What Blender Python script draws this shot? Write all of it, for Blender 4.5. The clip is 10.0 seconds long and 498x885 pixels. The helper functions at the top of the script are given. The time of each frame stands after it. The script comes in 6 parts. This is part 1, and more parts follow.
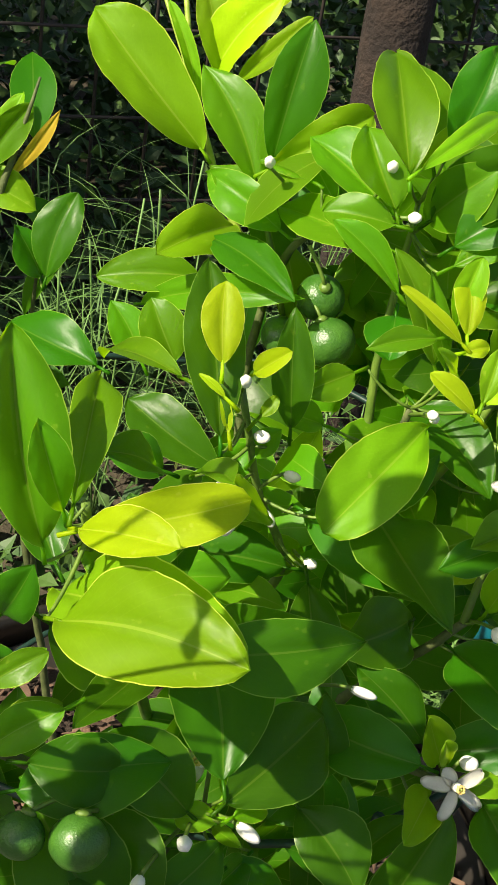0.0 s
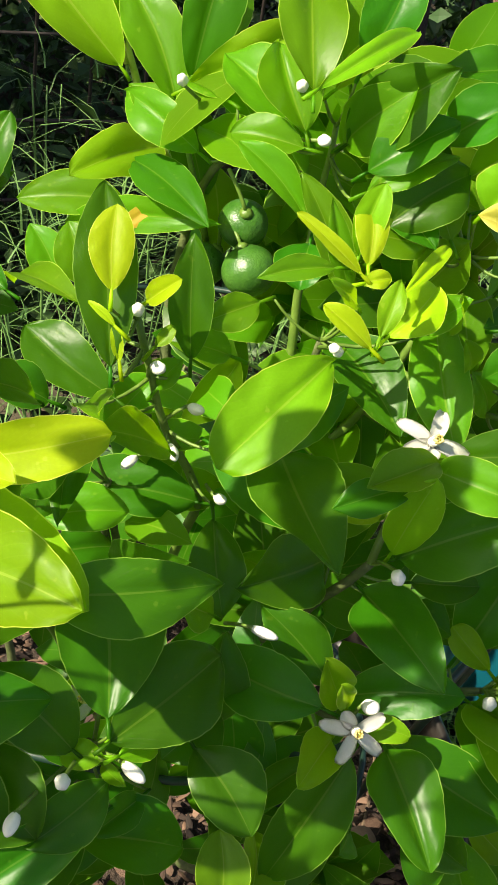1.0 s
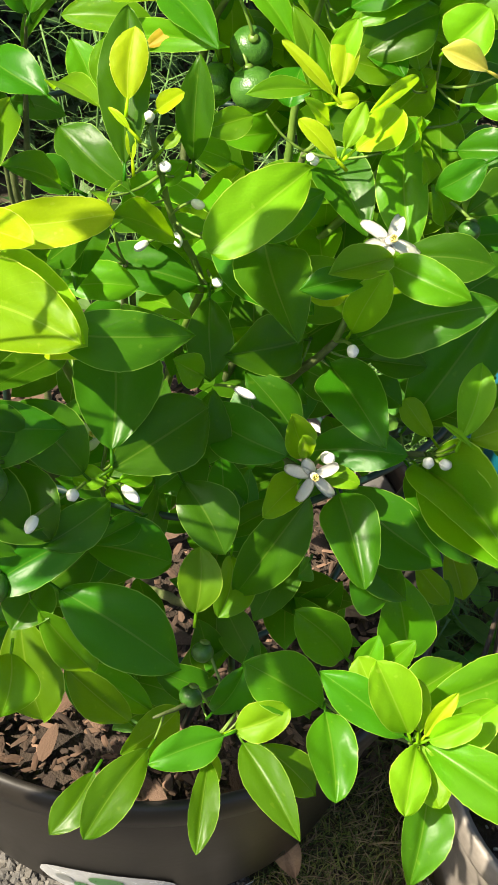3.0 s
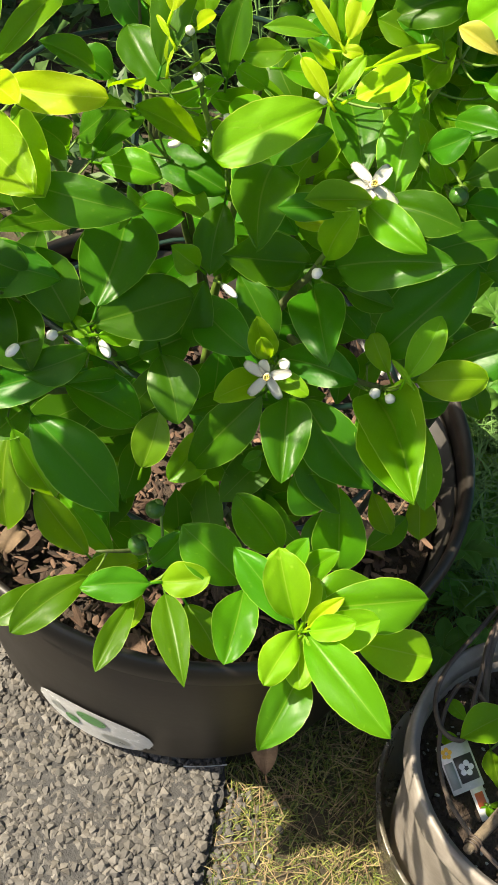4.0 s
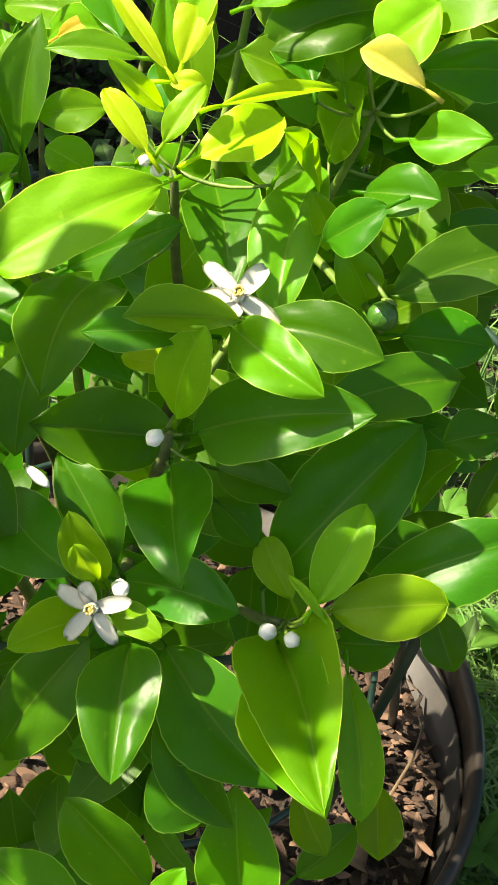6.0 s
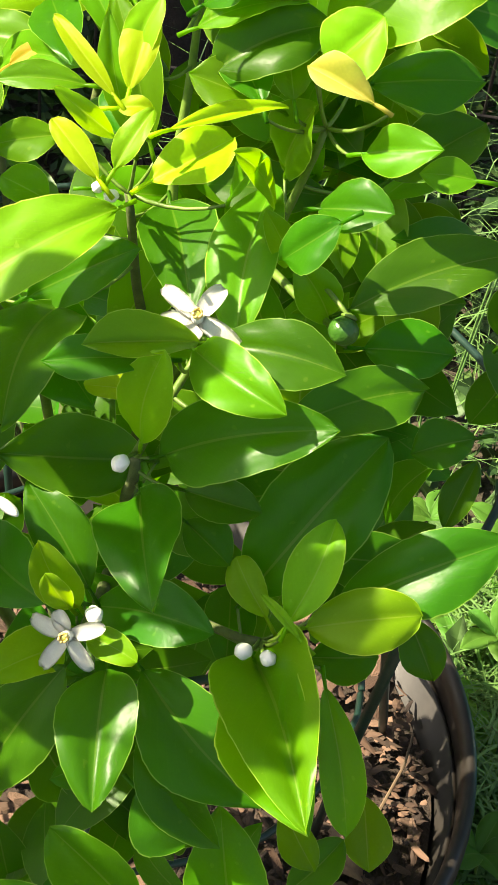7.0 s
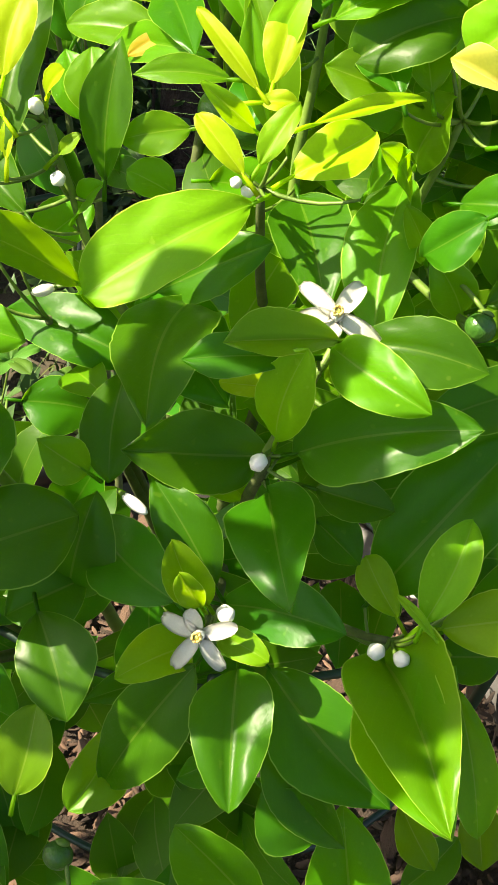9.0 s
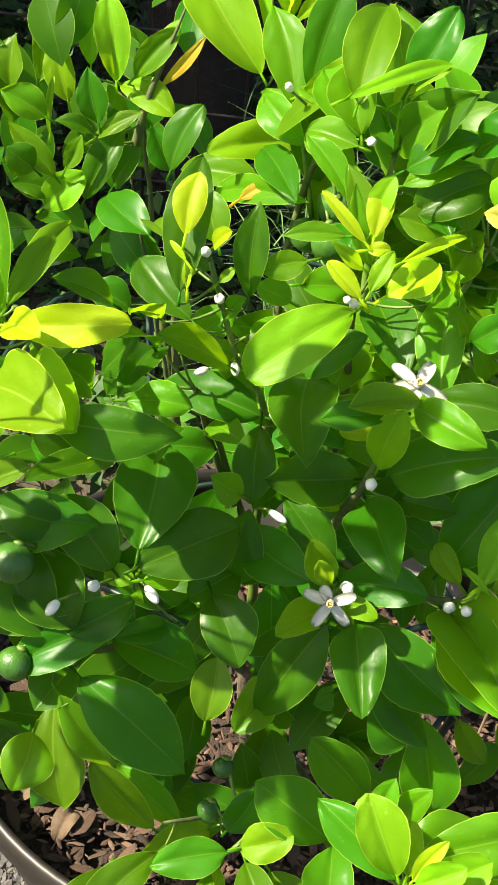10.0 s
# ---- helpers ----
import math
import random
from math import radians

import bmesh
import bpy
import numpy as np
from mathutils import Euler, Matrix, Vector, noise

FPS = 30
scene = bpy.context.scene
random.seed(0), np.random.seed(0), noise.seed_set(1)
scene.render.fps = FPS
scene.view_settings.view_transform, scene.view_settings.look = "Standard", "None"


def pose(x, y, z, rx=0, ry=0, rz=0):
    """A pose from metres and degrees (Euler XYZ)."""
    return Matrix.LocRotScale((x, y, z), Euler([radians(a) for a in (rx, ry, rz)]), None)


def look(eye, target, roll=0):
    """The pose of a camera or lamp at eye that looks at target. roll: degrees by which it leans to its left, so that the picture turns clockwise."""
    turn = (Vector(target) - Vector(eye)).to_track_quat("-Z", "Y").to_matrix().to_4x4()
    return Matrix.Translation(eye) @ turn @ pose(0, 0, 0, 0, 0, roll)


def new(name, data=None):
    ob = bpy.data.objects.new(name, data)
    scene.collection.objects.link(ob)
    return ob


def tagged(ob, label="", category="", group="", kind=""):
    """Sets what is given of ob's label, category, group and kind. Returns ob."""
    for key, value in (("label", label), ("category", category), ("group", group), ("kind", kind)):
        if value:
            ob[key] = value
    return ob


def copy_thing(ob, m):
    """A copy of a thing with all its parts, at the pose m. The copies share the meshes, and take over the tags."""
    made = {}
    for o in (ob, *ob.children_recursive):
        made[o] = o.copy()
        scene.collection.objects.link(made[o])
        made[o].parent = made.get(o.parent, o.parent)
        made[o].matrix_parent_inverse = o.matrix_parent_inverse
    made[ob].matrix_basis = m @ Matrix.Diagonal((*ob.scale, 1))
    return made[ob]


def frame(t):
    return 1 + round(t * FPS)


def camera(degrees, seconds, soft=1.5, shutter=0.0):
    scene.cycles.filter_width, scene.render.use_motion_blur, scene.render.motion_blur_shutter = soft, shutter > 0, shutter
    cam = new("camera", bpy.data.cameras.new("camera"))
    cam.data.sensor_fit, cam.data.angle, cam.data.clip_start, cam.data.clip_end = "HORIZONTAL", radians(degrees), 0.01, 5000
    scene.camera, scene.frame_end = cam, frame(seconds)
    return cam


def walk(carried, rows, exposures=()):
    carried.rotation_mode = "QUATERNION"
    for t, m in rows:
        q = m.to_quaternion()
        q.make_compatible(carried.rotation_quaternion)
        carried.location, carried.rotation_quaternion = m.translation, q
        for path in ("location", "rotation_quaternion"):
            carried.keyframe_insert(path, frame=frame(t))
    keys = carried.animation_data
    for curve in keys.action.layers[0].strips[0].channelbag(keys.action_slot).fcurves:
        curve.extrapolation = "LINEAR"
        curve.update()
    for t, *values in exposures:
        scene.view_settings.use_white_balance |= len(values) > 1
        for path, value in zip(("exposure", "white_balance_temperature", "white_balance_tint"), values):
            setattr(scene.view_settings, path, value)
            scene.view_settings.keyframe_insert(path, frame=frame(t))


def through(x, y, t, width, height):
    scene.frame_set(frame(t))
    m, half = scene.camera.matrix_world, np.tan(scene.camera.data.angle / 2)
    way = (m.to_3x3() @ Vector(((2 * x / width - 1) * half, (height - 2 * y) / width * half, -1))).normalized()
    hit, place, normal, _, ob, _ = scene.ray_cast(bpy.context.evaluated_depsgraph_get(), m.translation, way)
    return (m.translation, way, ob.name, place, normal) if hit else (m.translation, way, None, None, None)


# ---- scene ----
import collections

cam = camera(20.82, 10.0)
PATH = [
    (0, (-0.1987, -0.5459, 0.9864), (0.0967, 0.2151, 0.4088), 9.70),
    (0.5, (-0.1651, -0.5558, 0.9910), (0.0906, 0.1888, 0.3744), 9.14),
    (1, (-0.1411, -0.5450, 0.9845), (0.1205, 0.1915, 0.3607), 9.82),
    (1.5, (-0.1148, -0.5452, 0.9830), (0.1423, 0.1682, 0.3311), 9.87),
    (2, (-0.1012, -0.6343, 1.0354), (0.1222, 0.0851, 0.3779), 8.10),
    (2.5, (-0.1268, -0.6355, 1.0463), (0.0972, 0.0607, 0.3644), 8.14),
    (2.7, (-0.1456, -0.6316, 1.0366), (0.0904, 0.0446, 0.3387), 9.06),
    (3.8, (-0.0337, -0.7236, 1.1095), (0.0325, -0.0884, 0.3399), 18.72),
    (4, (-0.0032, -0.7286, 1.1120), (0.0376, -0.0916, 0.3423), 16.20),
    (4.5, (0.0322, -0.6767, 1.0089), (0.0429, 0.0188, 0.2904), 12.51),
    (5, (0.0402, -0.6181, 0.9849), (0.0402, 0.0870, 0.2759), 12.26),
    (5.5, (0.0573, -0.5997, 0.9816), (0.0551, 0.1244, 0.2919), 12.36),
    (6, (0.0841, -0.5465, 0.9206), (0.0446, 0.2199, 0.2793), 10.00),
    (6.2, (0.0787, -0.5417, 0.9302), (0.0633, 0.2198, 0.2822), 10.71),
    (7.3, (0.0930, -0.5444, 0.9218), (0.0527, 0.2278, 0.2878), 7.10),
    (7.5, (0.0866, -0.5458, 0.9201), (0.0449, 0.2259, 0.2854), 6.99),
    (8, (0.0808, -0.5451, 0.9172), (0.0247, 0.2193, 0.2750), 6.18),
    (8.5, (0.0736, -0.5418, 0.9191), (0.0080, 0.2199, 0.2745), 5.93),
    (9, (0.0571, -0.5394, 0.9225), (0.0027, 0.2187, 0.2727), 6.76),
    (9.5, (0.0299, -0.5998, 0.9785), (-0.0215, 0.1567, 0.3265), 6.97),
    (10, (-0.0176, -0.7025, 1.0608), (-0.0224, 0.0654, 0.4202), 6.34),
]
walk(cam, [(t, look(eye, target, roll)) for t, eye, target, roll in PATH],
     ((0, 1.06, 6700, 10), (1, 1.28, 6700, 10), (2, 1.48, 6600, 10), (2.7, 1.54, 6600, 10), (4, 1.52, 6800, 10), (5, 1.71, 6900, 10), (6, 1.83, 7000, 10), (7.5, 1.86, 7000, 10), (9, 1.83, 7000, 10), (10, 1.62, 6600, 10)))

# ---- light ----
SUN_EL, SUN_AZ = 48.0, -101.0     # degrees; azimuth from +y towards +x
world = bpy.data.worlds.new("world")
scene.world = world
world.use_nodes = True
wn = world.node_tree
sky = wn.nodes.new("ShaderNodeTexSky")
sky.sky_type = "NISHITA"
sky.sun_disc = False
sky.sun_elevation = radians(SUN_EL)
sky.sun_rotation = radians(SUN_AZ)
sky.ozone_density, sky.dust_density = 0.4, 2.5
wn.links.new(sky.outputs[0], wn.nodes["Background"].inputs[0])
wn.nodes["Background"].inputs[1].default_value = 0.068
sun_data = bpy.data.lights.new("sun", "SUN")
sun_data.energy, sun_data.angle, sun_data.color = 5.0, radians(0.55), (1.0, 0.90, 0.72)
sun = new("sun", sun_data)
sun_way = Vector((math.sin(radians(SUN_AZ)) * math.cos(radians(SUN_EL)), math.cos(radians(SUN_AZ)) * math.cos(radians(SUN_EL)), math.sin(radians(SUN_EL))))
sun.matrix_world = look(sun_way * 20, (0, 0, 0))


# ---- materials ----
def material(name):
    m = bpy.data.materials.new(name)
    m.use_nodes = True
    return m, m.node_tree.nodes, m.node_tree.links, m.node_tree.nodes["Principled BSDF"]


def node(nodes, kind, **values):
    n = nodes.new(kind)
    for key, value in values.items():
        n.inputs[key.replace("_", " ")].default_value = value
    return n


def ramp(nodes, stops):
    r = nodes.new("ShaderNodeValToRGB")
    while len(r.color_ramp.elements) < len(stops):
        r.color_ramp.elements.new(0.5)
    for e, (p, c) in zip(r.color_ramp.elements, stops):
        e.position, e.color = p, (*c, 1)
    return r


def maths(nodes, links, op, a, b=0.0, c=0.0):
    n = nodes.new("ShaderNodeMath")
    n.operation = op
    for k, v in enumerate((a, b, c)):
        if isinstance(v, (int, float)):
            n.inputs[k].default_value = v
        else:
            links.new(v, n.inputs[k])
    return n.outputs[0]


def blend(nodes, links, fac, a, b, mode="MIX"):
    n = nodes.new("ShaderNodeMix")
    n.data_type, n.blend_type = "RGBA", mode
    for k, v in ((0, fac), (6, a), (7, b)):
        if isinstance(v, (int, float)):
            n.inputs[k].default_value = v
        elif isinstance(v, tuple):
            n.inputs[k].default_value = (*v, 1)
        else:
            links.new(v, n.inputs[k])
    return n.outputs[2]


def bump(nodes, links, bsdf, height, strength=0.3, distance=0.002):
    b = node(nodes, "ShaderNodeBump", Strength=strength, Distance=distance)
    links.new(height, b.inputs["Height"])
    links.new(b.outputs[0], bsdf.inputs["Normal"])


def leaf_material(name, face, rib, through, gloss, translucent):
    """A citrus leaf: face colour, paler midrib, pale margin brightened like a lit edge, colour of the light that passes
    through it.
    """
    m, nodes, links, bsdf = material(name)
    uv = nodes.new("ShaderNodeUVMap")
    sep = nodes.new("ShaderNodeSeparateXYZ")
    links.new(uv.outputs[0], sep.inputs[0])
    across = maths(nodes, links, "ABSOLUTE", maths(nodes, links, "SUBTRACT", sep.outputs[0], 0.5))
    along = sep.outputs[1]
    info = nodes.new("ShaderNodeObjectInfo")
    geo = nodes.new("ShaderNodeNewGeometry")
    rnd = maths(nodes, links, "FRACT", maths(nodes, links, "ADD", info.outputs["Random"], geo.outputs["Random Per Island"]))
    # side veins run up and out from the midrib
    vein_at = maths(nodes, links, "SUBTRACT", maths(nodes, links, "MULTIPLY", along, 11.0), maths(nodes, links, "MULTIPLY", across, 9.0))
    vein = maths(nodes, links, "PINGPONG", vein_at, 0.5)
    vein = maths(nodes, links, "GREATER_THAN", vein, 0.455)
    midrib = maths(nodes, links, "LESS_THAN", across, maths(nodes, links, "MULTIPLY_ADD", along, -0.012, 0.020))
    margin = maths(nodes, links, "GREATER_THAN", across, 0.488)
    coord = nodes.new("ShaderNodeTexCoord")
    n1 = node(nodes, "ShaderNodeTexNoise", Scale=38.0, Detail=4.0)
    n2 = node(nodes, "ShaderNodeTexNoise", Scale=420.0, Detail=3.0)
    for n in (n1, n2):
        links.new(coord.outputs["Object"], n.inputs["Vector"])
    dark = tuple(c * 0.68 for c in face)
    edge = tuple(min(0.8, c * 1.6 + 0.02) for c in rib)
    light = (face[0] * 1.45, face[1] * 1.25, face[2] * 1.1)
    base = blend(nodes, links, n1.outputs[0], dark, light)
    broad = node(nodes, "ShaderNodeTexNoise", Scale=75.0, Detail=2.0)
    cells = node(nodes, "ShaderNodeTexVoronoi", Scale=900.0)
    specks = node(nodes, "ShaderNodeTexNoise", Scale=260.0, Detail=1.0)
    for n in (broad, cells, specks):
        links.new(coord.outputs["Object"], n.inputs["Vector"])
    base = blend(nodes, links, maths(nodes, links, "MULTIPLY", broad.outputs[0], 0.5), base, tuple(c * 1.3 for c in light))
    base = blend(nodes, links, maths(nodes, links, "MULTIPLY", cells.outputs["Distance"], 0.35), base, dark)
    speck = maths(nodes, links, "GREATER_THAN", specks.outputs[0], 0.74)
    base = blend(nodes, links, maths(nodes, links, "MULTIPLY", speck, 0.28), base, rib)
    hue = node(nodes, "ShaderNodeHueSaturation", Saturation=1.0)
    links.new(maths(nodes, links, "MULTIPLY_ADD", rnd, 0.035, 0.4825), hue.inputs["Hue"])
    links.new(maths(nodes, links, "MULTIPLY_ADD", rnd, 0.5, 0.75), hue.inputs["Value"])
    links.new(base, hue.inputs["Color"])
    base = blend(nodes, links, maths(nodes, links, "MULTIPLY", vein, 0.07), hue.outputs[0], rib)
    base = blend(nodes, links, maths(nodes, links, "MULTIPLY", midrib, 0.30), base, rib)
    # the shine of a sunlit leaf edge is mixed into the base colour
    base = blend(nodes, links, maths(nodes, links, "MULTIPLY", margin, 0.65), base, edge)
    links.new(base, bsdf.inputs["Base Color"])
    rough = maths(nodes, links, "MULTIPLY_ADD", n1.outputs[0], 0.22, gloss + 0.09)
    links.new(rough, bsdf.inputs["Roughness"])
    bsdf.inputs["Specular IOR Level"].default_value = 0.20
    relief = maths(nodes, links, "ADD", maths(nodes, links, "MULTIPLY", n2.outputs[0], 0.35), maths(nodes, links, "MULTIPLY", vein, -0.5))
    relief = maths(nodes, links, "ADD", relief, maths(nodes, links, "MULTIPLY", n1.outputs[0], 1.6))
    bump(nodes, links, bsdf, relief, 0.28, 0.0009)
    tr = nodes.new("ShaderNodeBsdfTranslucent")
    glow = blend(nodes, links, maths(nodes, links, "MULTIPLY", maths(nodes, links, "MULTIPLY_ADD", midrib, 0.55, margin), 0.6), through, (0.85, 0.82, 0.25))
    glow = blend(nodes, links, maths(nodes, links, "MULTIPLY", n1.outputs[0], 0.35), glow, tuple(c * 0.6 for c in through))
    links.new(glow, tr.inputs[0])
    mix = nodes.new("ShaderNodeMixShader")
    mix.inputs[0].default_value = translucent
    links.new(bsdf.outputs[0], mix.inputs[1])
    links.new(tr.outputs[0], mix.inputs[2])
    links.new(mix.outputs[0], nodes["Material Output"].inputs["Surface"])
    return m


LEAF = {
    "old": leaf_material("leaf_old", (0.025, 0.108, 0.003), (0.14, 0.26, 0.02), (0.21, 0.58, 0.003), 0.15, 0.36),
    "mid": leaf_material("leaf_mid", (0.062, 0.186, 0.004), (0.28, 0.41, 0.03), (0.42, 0.80, 0.003), 0.17, 0.40),
    "deep": leaf_material("leaf_deep", (0.040, 0.142, 0.004), (0.21, 0.34, 0.025), (0.31, 0.71, 0.003), 0.16, 0.38),
    "new": leaf_material("leaf_new", (0.122, 0.300, 0.005), (0.42, 0.54, 0.05), (0.55, 0.88, 0.006), 0.26, 0.42),
    "gold": leaf_material("leaf_gold", (0.270, 0.460, 0.006), (0.56, 0.64, 0.08), (0.68, 0.95, 0.010), 0.28, 0.44),
}


def plain(name, dark, light, scale, rough, bumps=0.2, metal=0.0, depth=0.002):
    m, nodes, links, bsdf = material(name)
    coord = nodes.new("ShaderNodeTexCoord")
    n1 = node(nodes, "ShaderNodeTexNoise", Scale=scale, Detail=6.0, Roughness=0.6)
    n2 = node(nodes, "ShaderNodeTexNoise", Scale=scale * 9, Detail=3.0)
    for n in (n1, n2):
        links.new(coord.outputs["Object"], n.inputs["Vector"])
    r = ramp(nodes, [(0.3, dark), (0.7, light)])
    links.new(n1.outputs[0], r.inputs[0])
    fine = blend(nodes, links, maths(nodes, links, "MULTIPLY", n2.outputs[0], 0.35), r.outputs[0], tuple(c * 0.5 for c in dark))
    links.new(fine, bsdf.inputs["Base Color"])
    links.new(maths(nodes, links, "MULTIPLY_ADD", n1.outputs[0], 0.2, rough - 0.1), bsdf.inputs["Roughness"])
    bsdf.inputs["Metallic"].default_value = metal
    bump(nodes, links, bsdf, maths(nodes, links, "ADD", n1.outputs[0], maths(nodes, links, "MULTIPLY", n2.outputs[0], 0.4)), bumps, depth)
    return m


POT = plain("pot_plastic", (0.011, 0.0095, 0.0078), (0.029, 0.0245, 0.0195), 14.0, 0.42, 0.12)
POT.node_tree.nodes["Principled BSDF"].inputs["Specular IOR Level"].default_value = 0.42
SOIL = plain("soil", (0.018, 0.012, 0.008), (0.060, 0.040, 0.026), 60.0, 0.9, 0.8, depth=0.006)


# ---- helpers for meshes ----
def finish(name, bm, mat, parent=None, label="", smooth=True):
    me = bpy.data.meshes.new(name)
    if smooth:
        for f in bm.faces:
            f.smooth = True
    bm.to_mesh(me)
    bm.free()
    for one in mat if isinstance(mat, (list, tuple)) else [mat]:
        me.materials.append(one)
    ob = new(name, me)
    ob.parent = parent
    if label:
        ob["label"] = label
    return ob


def part(name, bm, mat, parent, label="", smooth=True):
    return finish(name, bm, mat, parent, label, smooth)


def lathe(profile, segments=64, closed=False):
    bm = bmesh.new()
    rings = [[bm.verts.new((r * math.cos(a), r * math.sin(a), z)) for a in (2 * math.pi * k / segments for k in range(segments))] for r, z in profile]
    pairs = list(zip(rings, rings[1:])) + ([(rings[-1], rings[0])] if closed else [])
    for low, high in pairs:
        for k in range(segments):
            bm.faces.new((low[k], low[(k + 1) % segments], high[(k + 1) % segments], high[k]))
    return bm


def tube(bm, points, radii, sides=8, mat=0):
    """A tapered tube through the points, with closed ends."""
    rings = []
    for k, p in enumerate(points):
        way = (points[min(k + 1, len(points) - 1)] - points[max(k - 1, 0)]).normalized()
        side = way.orthogonal().normalized() if not rings else (last - way * last.dot(way)).normalized()
        last = side
        other = way.cross(side)
        rings.append([bm.verts.new(p + radii[k] * (math.cos(a) * side + math.sin(a) * other)) for a in (2 * math.pi * j / sides for j in range(sides))])
    for low, high in zip(rings, rings[1:]):
        for j in range(sides):
            f = bm.faces.new((low[j], low[(j + 1) % sides], high[(j + 1) % sides], high[j]))
            f.material_index = mat
    bm.faces.new(list(reversed(rings[0]))).material_index = mat
    bm.faces.new(rings[-1]).material_index = mat


def arc(a, b, sag, steps=8):
    """Points from a to b that bow by the vector sag in the middle."""
    return [a.lerp(b, k / steps) + sag * (4 * (k / steps) * (1 - k / steps)) for k in range(steps + 1)]
LEAF["cream"] = leaf_material("leaf_cream", (0.52, 0.56, 0.10), (0.66, 0.66, 0.22), (0.92, 0.92, 0.16), 0.34, 0.35)
LEAF["orange"] = leaf_material("leaf_orange", (0.44, 0.33, 0.03), (0.55, 0.45, 0.10), (0.92, 0.76, 0.05), 0.34, 0.45)
EARTH = plain("bare_earth", (0.024, 0.020, 0.012), (0.095, 0.078, 0.045), 26.0, 0.95, 0.8, depth=0.006)
ASPHALT = plain("asphalt", (0.030, 0.030, 0.031), (0.085, 0.083, 0.081), 90.0, 0.9, 0.8, depth=0.004)
STEM = plain("young_bark", (0.045, 0.068, 0.016), (0.120, 0.145, 0.046), 160.0, 0.7, 0.4)
STEM_GREEN = plain("green_stem", (0.070, 0.140, 0.016), (0.160, 0.250, 0.034), 120.0, 0.5, 0.2)
STEM_BRIGHT = plain("young_shoot", (0.200, 0.300, 0.030), (0.330, 0.420, 0.060), 120.0, 0.5, 0.2)
BARK = plain("bark", (0.060, 0.045, 0.028), (0.190, 0.150, 0.100), 110.0, 0.9, 0.8, depth=0.003)
FRUIT = plain("green_rind", (0.024, 0.092, 0.010), (0.060, 0.165, 0.018), 120.0, 0.34, 0.5, depth=0.0012)
PETAL = plain("petal", (0.80, 0.79, 0.70), (0.88, 0.87, 0.80), 200.0, 0.45, 0.1)
ANTHER = plain("anther", (0.76, 0.55, 0.14), (0.85, 0.70, 0.28), 300.0, 0.7, 0.2)
LABEL_WHITE = plain("label_white", (0.55, 0.56, 0.55), (0.72, 0.73, 0.72), 60.0, 0.25, 0.05)
LABEL_GREEN = plain("label_green", (0.05, 0.20, 0.06), (0.12, 0.34, 0.10), 60.0, 0.3, 0.05)
LABEL_GREY = plain("label_grey", (0.22, 0.24, 0.23), (0.34, 0.36, 0.34), 60.0, 0.3, 0.05)


def varied(name, tones, scale, rough, bumps=0.4, depth=0.002):
    """Pieces of one kind: each takes its own tone, with grain on top."""
    m, nodes, links, bsdf = material(name)
    info = nodes.new("ShaderNodeObjectInfo")
    geo = nodes.new("ShaderNodeNewGeometry")
    rnd = maths(nodes, links, "FRACT", maths(nodes, links, "ADD", info.outputs["Random"], geo.outputs["Random Per Island"]))
    r = ramp(nodes, [(k / (len(tones) - 1), c) for k, c in enumerate(tones)])
    links.new(rnd, r.inputs[0])
    coord = nodes.new("ShaderNodeTexCoord")
    n = node(nodes, "ShaderNodeTexNoise", Scale=scale, Detail=5.0, Roughness=0.65)
    links.new(coord.outputs["Object"], n.inputs["Vector"])
    c = blend(nodes, links, n.outputs[0], r.outputs[0], (0.35, 0.33, 0.31), "MULTIPLY")
    c = blend(nodes, links, 0.45, r.outputs[0], c)
    links.new(c, bsdf.inputs["Base Color"])
    bsdf.inputs["Roughness"].default_value = rough
    bump(nodes, links, bsdf, n.outputs[0], bumps, depth)
    return m


GRAVEL = varied("gravel", [(0.060, 0.058, 0.054), (0.098, 0.093, 0.087), (0.130, 0.123, 0.113), (0.075, 0.072, 0.067), (0.115, 0.105, 0.091), (0.175, 0.166, 0.152)], 260.0, 0.9)
BARK_CHIP = varied("bark_chip", [(0.016, 0.010, 0.007), (0.080, 0.043, 0.025), (0.230, 0.140, 0.092), (0.030, 0.019, 0.012), (0.130, 0.076, 0.048), (0.020, 0.013, 0.009)], 14.0, 0.9, 0.6)
WIRE = plain("green_wire", (0.006, 0.022, 0.016), (0.014, 0.045, 0.030), 60.0, 0.4, 0.1)
DRY = plain("dry_leaf", (0.060, 0.040, 0.024), (0.190, 0.130, 0.075), 60.0, 0.85, 0.5)
DRY_TAN = plain("tan_leaf", (0.200, 0.105, 0.050), (0.400, 0.245, 0.130), 60.0, 0.8, 0.5)
GREY_POT = plain("grey_pot", (0.150, 0.132, 0.114), (0.300, 0.272, 0.240), 24.0, 0.50, 0.3)
SAUCER = plain("saucer", (0.52, 0.47, 0.36), (0.70, 0.65, 0.54), 30.0, 0.28, 0.2)
SAUCER.node_tree.nodes["Principled BSDF"].inputs["Transmission Weight"].default_value = 0.8
TUBE = plain("drip_tube", (0.040, 0.029, 0.022), (0.100, 0.074, 0.056), 50.0, 0.5, 0.1)
LABEL_BLACK = plain("label_black", (0.030, 0.030, 0.030), (0.060, 0.060, 0.060), 60.0, 0.4, 0.05)
LABEL_YELLOW = plain("label_yellow", (0.70, 0.36, 0.02), (0.80, 0.50, 0.04), 60.0, 0.4, 0.05)
LABEL_RED = plain("label_red", (0.45, 0.08, 0.03), (0.60, 0.16, 0.06), 60.0, 0.4, 0.05)
TEAL = plain("teal_plastic", (0.002, 0.055, 0.080), (0.004, 0.105, 0.140), 12.0, 0.32, 0.05)
